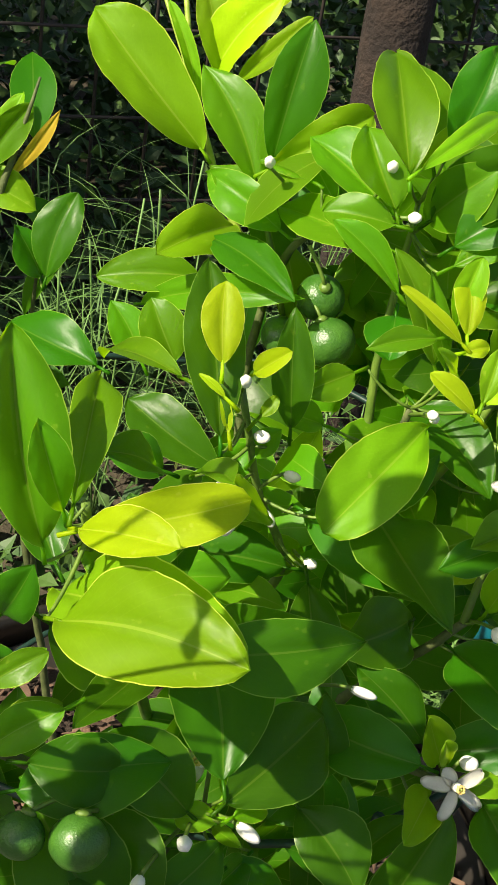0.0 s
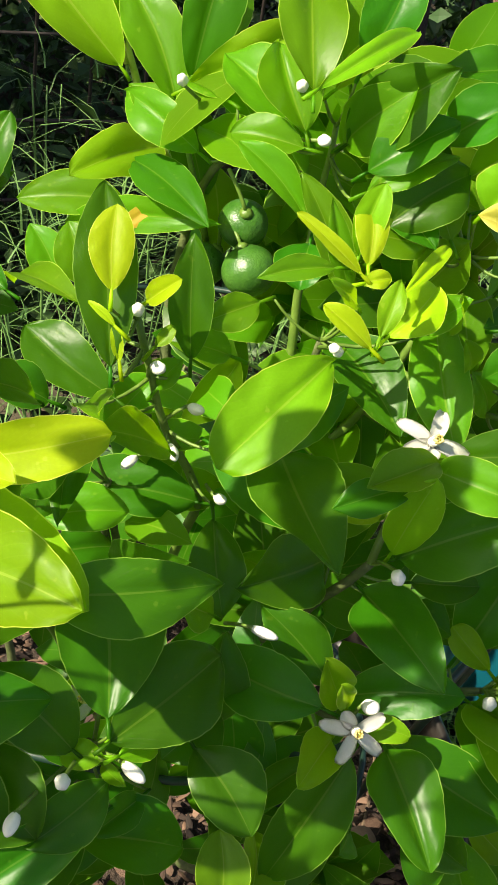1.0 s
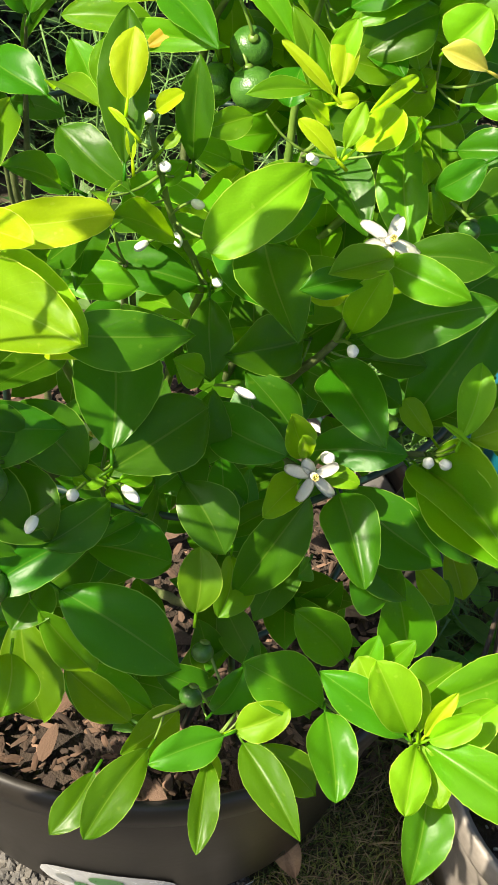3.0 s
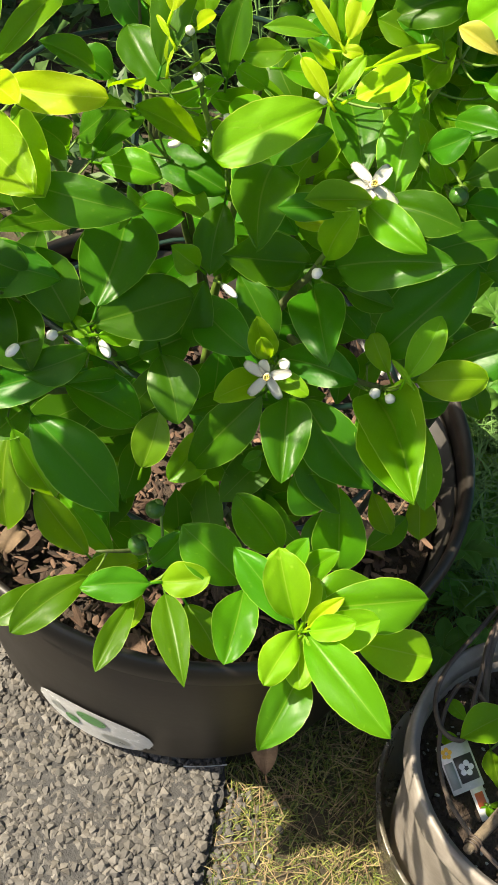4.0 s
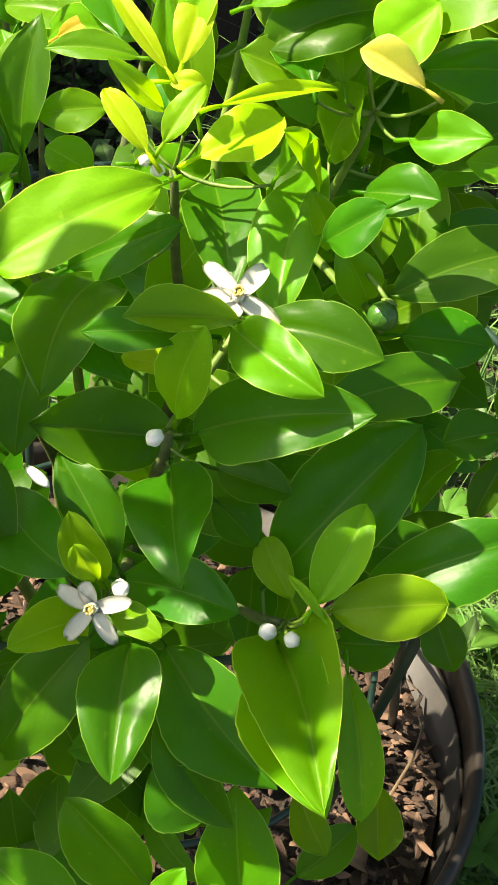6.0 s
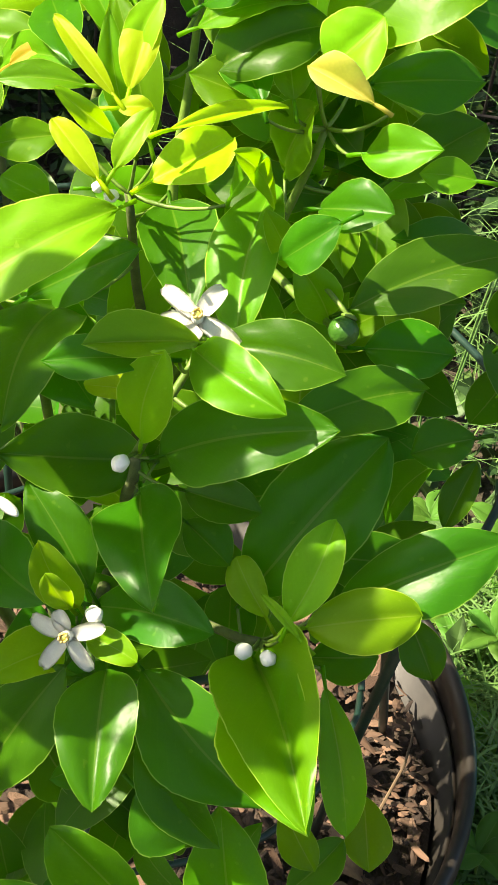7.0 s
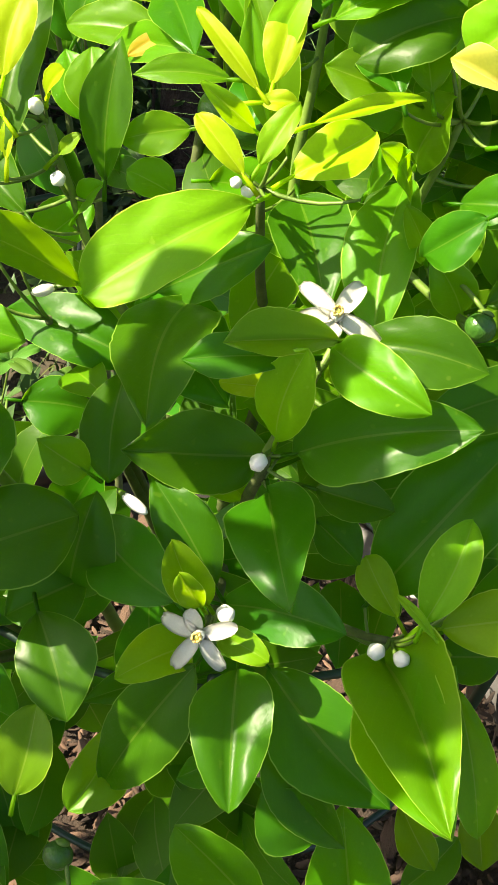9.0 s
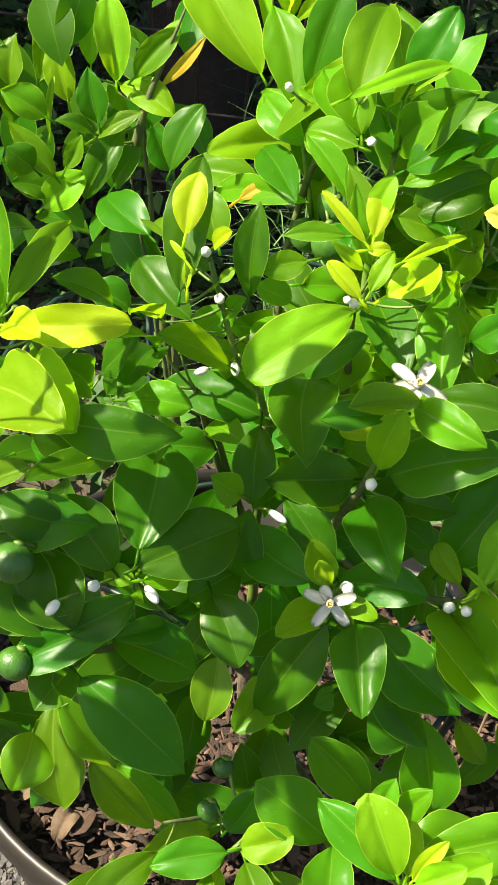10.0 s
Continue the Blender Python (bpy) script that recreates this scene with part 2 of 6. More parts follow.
GRASS = varied("grass", [(0.060, 0.105, 0.012), (0.150, 0.200, 0.024), (0.240, 0.240, 0.050), (0.040, 0.075, 0.010), (0.100, 0.130, 0.020)], 60.0, 0.6)
STRAW = varied("straw", [(0.130, 0.095, 0.048), (0.360, 0.280, 0.150), (0.220, 0.150, 0.085), (0.070, 0.050, 0.030)], 60.0, 0.8)
# darker copy of GRASS: the shade behind the pots is put into its colour
SHADED_GRASS = varied("shaded_grass", [(0.040, 0.085, 0.012), (0.075, 0.125, 0.018), (0.110, 0.140, 0.030), (0.030, 0.070, 0.012)], 60.0, 0.6)
FERN = varied("fern", [(0.070, 0.165, 0.038), (0.145, 0.285, 0.070), (0.100, 0.205, 0.042)], 60.0, 0.6)
WEED = leaf_material("leaf_weed", (0.062, 0.175, 0.024), (0.14, 0.27, 0.06), (0.28, 0.62, 0.05), 0.34, 0.36)
CANE = plain("cane", (0.160, 0.090, 0.050), (0.360, 0.240, 0.160), 40.0, 0.75, 0.4)
RUST = plain("rusty_wire", (0.012, 0.010, 0.009), (0.040, 0.028, 0.022), 60.0, 0.7, 0.2)
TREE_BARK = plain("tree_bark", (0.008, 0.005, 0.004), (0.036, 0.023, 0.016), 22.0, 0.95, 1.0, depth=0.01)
HEDGE = varied("hedge_leaf", [(0.018, 0.062, 0.010), (0.038, 0.100, 0.014), (0.062, 0.125, 0.020), (0.024, 0.072, 0.014)], 30.0, 0.6)
PISTIL = plain("pistil", (0.45, 0.50, 0.10), (0.60, 0.62, 0.20), 200.0, 0.5, 0.1)

# ---- ground ----
def ground_sheet():
    """One sheet that reaches the horizon, finer near the pot and gently uneven."""
    bm = bmesh.new()
    steps = [-60, -20, -8, -4, -2.5] + [k * 0.05 for k in range(-40, 61)] + [3.4, 4, 6, 10, 25, 60]
    grid = []
    for y in steps:
        row = []
        for x in steps:
            near = max(0.0, 1 - math.hypot(x, y) / 3)
            z = near * 0.010 * noise.noise((x * 4, y * 4, 3)) + near * 0.006 * noise.noise((x * 15, y * 15, 7))
            if math.hypot(x - 0.02, y) < 0.24:
                z = min(z, 0) - 0.002
            row.append(bm.verts.new((x, y, z - 0.004)))
        grid.append(row)
    for a, b in zip(grid, grid[1:]):
        for k in range(len(a) - 1):
            bm.faces.new((a[k], a[k + 1], b[k + 1], b[k]))
    return bm


ground = tagged(finish("ground", ground_sheet(), EARTH), "bare brown earth with moss and dead stalks", "ground", kind="structure")


def driveway_sheet():
    """Old asphalt: rough, with a crumbled edge towards the earth."""
    bm = bmesh.new()
    rng = random.Random(5)
    xs = [-12, -6, -3, -1.5, -0.9] + [-0.6 + 0.0085 * k for k in range(84)]
    ys = [-8, -4, -2, -1.2] + [-0.9 + 0.0085 * k for k in range(118)]
    grid = []
    for y in ys:
        edge = 0.092 + 0.026 * noise.noise((0, y * 11, 1)) + 0.012 * noise.noise((0, y * 45, 1)) + (0.10 * max(0.0, -0.5 - y))
        row = []
        for x in xs:
            x = min(x, edge)
            d = edge - x
            z = 0.004 + 0.006 * min(1, d / 0.03)
            if x > -0.7 and -1 < y < 0.2:
                z += 0.0035 * abs(noise.noise((x * 70, y * 70, 0))) + 0.002 * noise.noise((x * 150, y * 150, 4)) + 0.003 * noise.noise((x * 22, y * 22, 9))
            if math.hypot(x - 0.02, y) < 0.2:
                z = min(z, 0.008)
            row.append(bm.verts.new((x, y, z)))
        grid.append(row)
    for a, b in zip(grid, grid[1:]):
        for k in range(len(a) - 1):
            if (a[k].co - a[k + 1].co).length > 1e-5 or (b[k].co - b[k + 1].co).length > 1e-5:
                bm.faces.new((a[k], a[k + 1], b[k + 1], b[k]))
    bmesh.ops.remove_doubles(bm, verts=bm.verts, dist=1e-5)
    return bm


driveway = tagged(finish("road", driveway_sheet(), ASPHALT), "weathered grey asphalt with coarse exposed stones", "road", kind="structure")


def pydata(name, verts, faces, mat, parent=None, smooth=False):
    me = bpy.data.meshes.new(name)
    me.from_pydata(verts, [], faces)
    me.materials.append(mat)
    if smooth:
        me.polygons.foreach_set("use_smooth", [True] * len(me.polygons))
    ob = new(name, me)
    ob.parent = parent
    return ob


ICO = bmesh.new()
bmesh.ops.create_icosphere(ICO, subdivisions=1, radius=1.0)
ICO_V = [v.co.copy() for v in ICO.verts]
ICO_F = [[v.index for v in f.verts] for f in ICO.faces]
ICO.free()


def scatter_stones(count, where, sizes, seed, flat=(0.45, 0.8), long=(0.8, 1.4)):
    rng = random.Random(seed)
    verts, faces = [], []
    for _ in range(count):
        at = where(rng)
        turn = Euler((rng.uniform(-0.5, 0.5), rng.uniform(-0.5, 0.5), rng.uniform(0, 6.28))).to_matrix()
        s = rng.uniform(*sizes)
        k = (s * rng.uniform(*long), s * rng.uniform(0.7, 1.1), s * rng.uniform(*flat))
        n = len(verts)
        for c in ICO_V:
            j = rng.uniform(0.72, 1.2)
            verts.append(turn @ Vector((c.x * k[0] * j, c.y * k[1] * j, c.z * k[2] * j)) + at)
        faces += [[n + i for i in f] for f in ICO_F]
    return verts, faces


def on_road(rng):
    while True:
        x, y = rng.uniform(-0.42, 0.10), rng.uniform(-0.62, -0.02)
        if math.hypot(x - 0.02, y) > 0.18 and x < 0.086 + 0.026 * noise.noise((0, y * 11, 1)) + 0.1 * max(0, -0.5 - y):
            return Vector((x, y, 0.0088))


gravel = pydata("asphalt_gravel", *scatter_stones(21000, on_road, (0.0018, 0.0062), 11, (0.75, 1.15), (0.8, 1.3)), GRAVEL)
def loose_stone(rng):
    x, y = 0.095 + abs(rng.gauss(0, 0.022)), rng.uniform(-0.58, -0.20)
    return Vector((x, y, 0.001))


tagged(pydata("loose_gravel", *scatter_stones(700, loose_stone, (0.0014, 0.0046), 12, (0.6, 1.0)), GRAVEL), "loose grey stones along the crumbled asphalt edge", "gravel", kind="stuff")
tagged(gravel, "coarse grey stones bedded in worn asphalt", "gravel", kind="stuff")

# ---- the large pot with its bark mulch ----
pot = tagged(new("plant_pot"), "large black plastic nursery pot, scuffed, on asphalt", "plant pot")
part("body", lathe([(0.001, 0.010), (0.172, 0.010), (0.178, 0.013), (0.181, 0.022), (0.188, 0.030), (0.2275, 0.212), (0.2285, 0.2205), (0.2250, 0.2205), (0.184, 0.034), (0.001, 0.030)], 96), POT, pot)
part("rim", lathe([(0.2285, 0.2205), (0.2335, 0.2210), (0.2368, 0.226), (0.2378, 0.238), (0.2364, 0.2465), (0.2328, 0.2500), (0.2292, 0.2480), (0.2276, 0.240)], 96, True), POT, pot)
for turn in (0.0, 90.0, 180.0, 270.0):
    bm = lathe([(0.1905, 0.040), (0.1925, 0.041), (0.1925, 0.046), (0.1915, 0.047)], 12)
    geom = [v for v in bm.verts if abs(math.degrees(math.atan2(v.co.y, v.co.x))) > 46]
    bmesh.ops.delete(bm, geom=geom, context="VERTS")
    part("moulded_rib", bm, POT, pot).rotation_euler.z = radians(turn)


def sticker(bm, a0, a1, z0, z1, lift, oval=True):
    """A label bent round the tapered side of the pot."""
    n, m = 28, 10
    a0, a1, z0, z1 = a0 + 14, a1 + 14, z0 - 0.019, z1 - 0.019
    rows = []
    for j in range(m + 1):
        row = []
        for i in range(n + 1):
            u, v = 2 * i / n - 1, 2 * j / m - 1
            if oval:
                v *= math.sqrt(max(0.0, 1 - abs(u) ** 2.4))
            a = radians((a0 + a1) / 2 + u * (a1 - a0) / 2)
            z = (z0 + z1) / 2 + v * (z1 - z0) / 2
            r = 0.188 + (0.2275 - 0.188) * (z - 0.03) / 0.182 + lift
            row.append(bm.verts.new((r * math.cos(a), r * math.sin(a), z)))
        rows.append(row)
    for low, high in zip(rows, rows[1:]):
        for i in range(n):
            bm.faces.new((low[i], low[i + 1], high[i + 1], high[i]))
    bmesh.ops.remove_doubles(bm, verts=bm.verts, dist=1e-5)


bm = bmesh.new()
sticker(bm, 226, 258, 0.045, 0.110, 0.0012)
label = part("sticker", bm, LABEL_WHITE, pot, "glossy oval white and green label")
for a0, a1, z0, z1, m in ((238, 246, 0.080, 0.101, "LEAF"), (234, 238, 0.062, 0.078, "LEAF"), (244, 252, 0.056, 0.070, "GREY"), (230, 234, 0.070, 0.086, "GREY")):
    bm = bmesh.new()
    sticker(bm, a0, a1, z0, z1, 0.0020)
    part("printed_patch", bm, LABEL_GREEN if m == "LEAF" else LABEL_GREY, label)
bm = bmesh.new()
sticker(bm, 266, 278, 0.030, 0.0345, 0.0022, False)
part("scrape", bm, LABEL_WHITE, pot, "pale worn scrape")

# the pot leans a little: its foot stands forward and to the right of its rim
for ob in pot.children_recursive:
    m = ob.matrix_basis
    for v in ob.data.vertices:
        p = m @ v.co
        k = max(0.0, 1 - p.z / 0.22)
        v.co = m.inverted() @ (p + Vector((0.024 * k, -0.012 * k, 0)))

soil_bm = bmesh.new()
rings = []
for j in range(15):
    r = 0.2185 * j / 14
    ring = []
    for k in range(72):
        a = 2 * math.pi * k / 72
        x, y = r * math.cos(a), r * math.sin(a)
        ring.append(soil_bm.verts.new((x, y, 0.188 + 0.010 * noise.noise((x * 18, y * 18, 2)) + 0.004 * noise.noise((x * 60, y * 60, 5)))))
    rings.append(ring)
for low, high in zip(rings, rings[1:]):
    for k in range(72):
        soil_bm.faces.new((low[k], low[(k + 1) % 72], high[(k + 1) % 72], high[k]))
bmesh.ops.remove_doubles(soil_bm, verts=soil_bm.verts, dist=1e-5)
part("soil", soil_bm, SOIL, pot, "dark damp potting soil")


def chip_mesh(seed):
    """A splinter of bark: a bent, uneven flake."""
    rng = random.Random(seed)
    bm = bmesh.new()
    rows = []
    n = 4
    for i in range(n + 1):
        u = i / n - 0.5
        w = 0.5 * (1 - (2 * abs(u)) ** 3 * rng.uniform(0.5, 1.0)) * rng.uniform(0.8, 1.1)
        rows.append([Vector((u, s * w, h + 0.10 * math.cos(u * 3) + rng.uniform(-0.05, 0.05))) for s, h in ((-1, 0), (0, 0.12), (1, 0.02), (0.4, -0.12))])
    vs = [[bm.verts.new(p) for p in row] for row in rows]
    for a, b in zip(vs, vs[1:]):
        for k in range(4):
            bm.faces.new((a[k], a[(k + 1) % 4], b[(k + 1) % 4], b[k]))
    bm.faces.new(vs[0])
    bm.faces.new(list(reversed(vs[-1])))
    bmesh.ops.recalc_face_normals(bm, faces=bm.faces)
    me = bpy.data.meshes.new("bark_chip")
    bm.to_mesh(me)
    bm.free()
    me.materials.append(BARK_CHIP)
    return me


mulch = tagged(new("bark_mulch"), "reddish brown bark chips on the potting soil", "mulch")
chips = [chip_mesh(k) for k in range(10)]
rng = random.Random(21)
for k in range(298):
    a = rng.uniform(0, 2 * math.pi)
    r = 0.213 * math.sqrt(rng.random())
    x, y = r * math.cos(a), r * math.sin(a)
    chip = new("bark_chip", rng.choice(chips))
    chip.parent = mulch
    s = rng.uniform(0.009, 0.026)
    chip.matrix_basis = Matrix.LocRotScale((x, y, 0.195 + rng.uniform(0, 0.012)), Euler((rng.uniform(-0.4, 0.4), rng.uniform(-0.5, 0.5), rng.uniform(0, 6.28))), (s * rng.uniform(0.9, 1.5), s * rng.uniform(0.3, 0.65), s * rng.uniform(0.16, 0.36)))
verts, faces = scatter_stones(3200, lambda g: (lambda a, r: Vector((r * math.cos(a), r * math.sin(a), 0.195 + g.uniform(0, 0.006))))(g.uniform(0, 6.283), 0.215 * math.sqrt(g.random())), (0.0010, 0.0036), 8, (0.25, 0.5), (1.2, 4.0))
pydata("bark_crumb", verts, faces, BARK_CHIP, mulch)["kind"] = "stuff"

# ---- citrus plants ----
FACING = Vector((-0.10, -0.66, 0.745))


def leaf_shape(length, width, fold, curl, seed, widest=None, blunt=False):
    """A citrus blade in its own plane: base at the origin, tip on +y, upper face on +z, with its short stalk."""
    rng = random.Random(seed)
    bm = bmesh.new()
    uv = bm.loops.layers.uv.new("UVMap")
    n, m = 26, 5
    point, belly = rng.uniform(0.60, 0.98), rng.uniform(0.42, 0.57)
    belly = widest or belly
    if blunt:
        point *= 0.68
    small = min(length, 1.7 * width)
    wave, phase, skew = rng.uniform(0.012, 0.050) * small, rng.uniform(0, 6.28), rng.uniform(-0.045, 0.045)
    lop, twist, droop, rim = rng.uniform(-0.13, 0.13), radians(rng.uniform(-16, 16)), rng.uniform(0.0, 0.10), rng.uniform(-0.04, 0.24)
    tanf = math.tan(radians(fold))
    grid, at = [], {}
    for i in range(n + 1):
        s = i / n
        if s < belly:
            half = 0.5 * width * math.sin(0.5 * math.pi * s / belly) ** 0.72
        else:
            half = 0.5 * width * max(0.0, math.cos(0.5 * math.pi * (s - belly) / (1 - belly))) ** point
        teeth = 0.013 * (math.sin(52 * s + phase) + 0.7 * math.sin(83 * s + 2 * phase)) if 0.3 < s < 0.97 else 0.0
        half *= 1 + teeth * rng.uniform(0.4, 1.0)
        row = []
        for j in range(-m, m + 1):
            u = j / m
            cup = tanf * abs(u) * half * (1 - 0.35 * abs(u))
            z = cup + wave * math.sin(8 * s + phase + 1.7 * u) * abs(u) + 0.008 * small * math.sin(22 * s + 9 * abs(u) + phase) * abs(u) + 0.11 * half * math.sin(math.pi * abs(u)) + rim * half * abs(u) ** 5
            x = u * half * (1 + lop * (1 if u > 0 else -1) * math.sin(math.pi * s))
            turn = twist * (s - 0.4)
            x, z = x * math.cos(turn) - z * math.sin(turn), x * math.sin(turn) + z * math.cos(turn)
            x += skew * length * math.sin(math.pi * s)
            z -= droop * length * max(0.0, s - 0.72) ** 1.5
            bend = radians(curl) * 2.4
            y = s * length
            if bend > 1e-4:
                r = length / bend
                y, drop = (r + z) * math.sin(bend * s), (r + z) * math.cos(bend * s) - r
            else:
                drop = z
            v = bm.verts.new((x, y, drop))
            at[v] = (0.5 + 0.5 * u, s)
            row.append(v)
        grid.append(row)
    for a, b in zip(grid, grid[1:]):
        for k in range(2 * m):
            f = bm.faces.new((a[k], a[k + 1], b[k + 1], b[k]))
            for loop in f.loops:
                loop[uv].uv = at[loop.vert]
    tip = grid[-1][m].co.copy()
    scale = length / tip.length
    tilt = Matrix.Rotation(-math.atan2(tip.z, tip.y), 3, "X")
    for v in bm.verts:
        v.co = tilt @ (v.co * scale)
    tube(bm, [Vector((0, -0.007, -0.0015)), Vector((0, -0.003, -0.0004)), Vector((0, 0.004, 0.0))], [0.0009, 0.0008, 0.0005], 5)
    for f in bm.faces:
        if all(loop[uv].uv.length < 1e-6 for loop in f.loops):
            for loop in f.loops:
                loop[uv].uv = (0.34, 0.5)
    bmesh.ops.remove_doubles(bm, verts=bm.verts, dist=1e-6)
    return bm


twig_ends = collections.defaultdict(list)
leaf_count = [0]


def leaf(owner, tone, base, tip, width, roll, fold, curl, widest=None):
    base, tip = Vector(base), Vector(tip)
    way = (tip - base).normalized()
    up = (FACING - way * FACING.dot(way)).normalized()
    up = Matrix.Rotation(radians(roll), 3, way) @ up
    side = way.cross(up)
    leaf_count[0] += 1
    ob = part("leaf", leaf_shape((tip - base).length, width, fold, curl, leaf_count[0], widest, tone in ("new", "gold")), LEAF[tone], owner)
    ob.matrix_basis = Matrix.Translation(base) @ Matrix((side, way, up)).transposed().to_4x4()
    twig_ends[owner.name].append(base - way * 0.006 - up * 0.001)
    return ob


plant = tagged(new("citrus_bush"), "bushy citrus with white blossom and small green fruit", "potted plant")
plant_b = tagged(new("citrus_bush"), "smaller leafy citrus stem sharing the large pot", "potted plant")
plant_c = tagged(new("citrus_bush"), "dark leafy citrus growing in the teal bin", "potted plant")
# leaves round the lower open blossom
leaf(plant, "old", (0.0412, -0.2474, 0.5735), (0.0468, -0.2934, 0.5597), 0.0269, 0, 32, 14, 0.34)
leaf(plant, "old", (0.0510, -0.2288, 0.5549), (0.0998, -0.2626, 0.5334), 0.0337, 0, 12, 10, 0.48)
leaf(plant, "old", (0.0273, -0.2471, 0.5723), (-0.0008, -0.2558, 0.5087), 0.0276, 0, 14, 12, 0.42)
leaf(plant, "new", (0.0320, -0.2383, 0.5787), (0.0511, -0.2456, 0.5779), 0.0111, 0, 8, 12, 0.40)
leaf(plant, "new", (0.0245, -0.2340, 0.5666), (0.0024, -0.2596, 0.5732), 0.0180, 0, 8, 12, 0.36)
leaf(plant, "new", (0.0277, -0.2298, 0.5827), (0.0139, -0.2328, 0.6137), 0.0157, 0, 14, 12, 0.50)
leaf(plant, "new", (0.0259, -0.2361, 0.5882), (0.0185, -0.2417, 0.6085), 0.0093, 0, 14, 12, 0.58)
leaf(plant, "old", (0.0305, -0.2151, 0.5683), (0.0749, -0.2372, 0.5883), 0.0227, 0, 10, 12, 0.58)
leaf(plant, "old", (0.0171, -0.2338, 0.5860), (-0.0180, -0.1965, 0.5794), 0.0277, 0, 12, 12, 0.49)
leaf(plant, "old", (0.0280, -0.2140, 0.5751), (0.0004, -0.1931, 0.6024), 0.0214, 0, 10, 12, 0.51)
leaf(plant, "old", (0.0411, -0.1966, 0.6087), (0.0556, -0.2519, 0.6098), 0.0297, 0, 14, 12, 0.34)
# shoot with the pair of round buds
leaf(plant, "mid", (0.0886, -0.2241, 0.5654), (0.1133, -0.3020, 0.5797), 0.0344, 0, 48, 16, 0.35)
leaf(plant, "mid", (0.1146, -0.2357, 0.5702), (0.1301, -0.2666, 0.5317), 0.0157, 0, 18, 12, 0.60)
leaf(plant, "new", (0.0911, -0.2228, 0.5851), (0.0774, -0.2086, 0.5975), 0.0129, 0, 10, 12, 0.63)
leaf(plant, "new", (0.0984, -0.2371, 0.5999), (0.1087, -0.2132, 0.6261), 0.0175, 0, 10, 12, 0.54)
leaf(plant, "new", (0.1043, -0.2350, 0.5963), (0.1417, -0.2268, 0.6027), 0.0219, 0, 8, 12, 0.51)
leaf(plant, "new", (0.1027, -0.2423, 0.5989), (0.0883, -0.2326, 0.6062), 0.0036, 0, 30, 12, 0.52)
leaf(plant, "old", (0.0833, -0.2097, 0.5806), (0.1220, -0.1842, 0.6405), 0.0373, 0, 10, 12, 0.55)
leaf(plant, "old", (0.1153, -0.2144, 0.5885), (0.1683, -0.2038, 0.6215), 0.0280, 0, 8, 12, 0.53)
# leaves round the upper open blossom
leaf(plant, "old", (0.0368, -0.1635, 0.5950), (-0.0112, -0.1934, 0.6132), 0.0309, 0, 12, 12, 0.51)
leaf(plant, "old", (0.0484, -0.2018, 0.6318), (0.1041, -0.2179, 0.6669), 0.0288, 0, 16, 12, 0.35)
leaf(plant, "mid", (0.0564, -0.1980, 0.6769), (0.0224, -0.2144, 0.6810), 0.0177, 20, 34, 12, 0.62)
leaf(plant, "old", (0.0456, -0.2078, 0.6752), (0.0104, -0.2163, 0.6737), 0.0140, 0, 20, 12, 0.66)
leaf(plant, "new", (0.0418, -0.2089, 0.6422), (0.0480, -0.2154, 0.6847), 0.0189, 0, 10, 12, 0.54)
leaf(plant, "mid", (0.0552, -0.1963, 0.6723), (0.0874, -0.2222, 0.6728), 0.0195, 0, 28, 20, 0.48)
leaf(plant, "old", (0.0604, -0.1941, 0.6734), (0.1035, -0.2030, 0.6769), 0.0224, 0, 18, 12, 0.57)
leaf(plant, "old", (0.0860, -0.2011, 0.6495), (0.1314, -0.1779, 0.6579), 0.0225, 0, 10, 12, 0.62)
leaf(plant, "old", (0.1019, -0.1617, 0.6738), (0.1538, -0.1427, 0.6935), 0.0239, 0, 10, 12, 0.50)
leaf(plant, "old", (0.1096, -0.1526, 0.6529), (0.1414, -0.1499, 0.6540), 0.0219, 0, 14, 12, 0.53)
leaf(plant, "old", (0.0345, -0.1273, 0.6833), (0.0508, -0.1754, 0.6702), 0.0273, 0, 12, 12, 0.35)
leaf(plant, "mid", (0.0674, -0.1894, 0.6726), (0.0704, -0.1382, 0.7027), 0.0237, -8, 16, 12, 0.46)
leaf(plant, "new", (0.0219, -0.1623, 0.6985), (-0.0258, -0.1906, 0.6728), 0.0291, 0, 10, 14, 0.57)
leaf(plant, "old", (-0.0071, -0.1630, 0.6596), (0.0302, -0.1635, 0.6861), 0.0216, 0, 12, 12, 0.55)
leaf(plant, "old", (0.0049, -0.1685, 0.6614), (0.0056, -0.2438, 0.6681), 0.0337, 0, 10, 12, 0.35)
leaf(plant, "gold", (0.0379, -0.2011, 0.6570), (0.0211, -0.2024, 0.6565), 0.0095, 0, 12, 12, 0.43)
# outer shoots on the driveway side
leaf(plant, "old", (-0.0160, -0.1434, 0.6133), (-0.0718, -0.1255, 0.6133), 0.0258, 0, 10, 12, 0.43)
leaf(plant, "old", (-0.0160, -0.1670, 0.6259), (-0.0149, -0.1948, 0.5979), 0.0225, 0, 10, 12, 0.53)
leaf(plant, "mid", (0.0324, -0.1641, 0.5716), (-0.0059, -0.1752, 0.6126), 0.0189, 0, 24, 12, 0.66)
leaf(plant, "old", (-0.0673, -0.2452, 0.5933), (-0.0206, -0.2150, 0.6001), 0.0347, 0, 10, 12, 0.58)
leaf(plant, "old", (-0.0676, -0.2397, 0.5998), (-0.0650, -0.1815, 0.6210), 0.0404, 0, 10, 12, 0.53)
leaf(plant, "new", (-0.0652, -0.2374, 0.5880), (-0.0551, -0.2269, 0.6020), 0.0137, 0, 8, 12, 0.57)
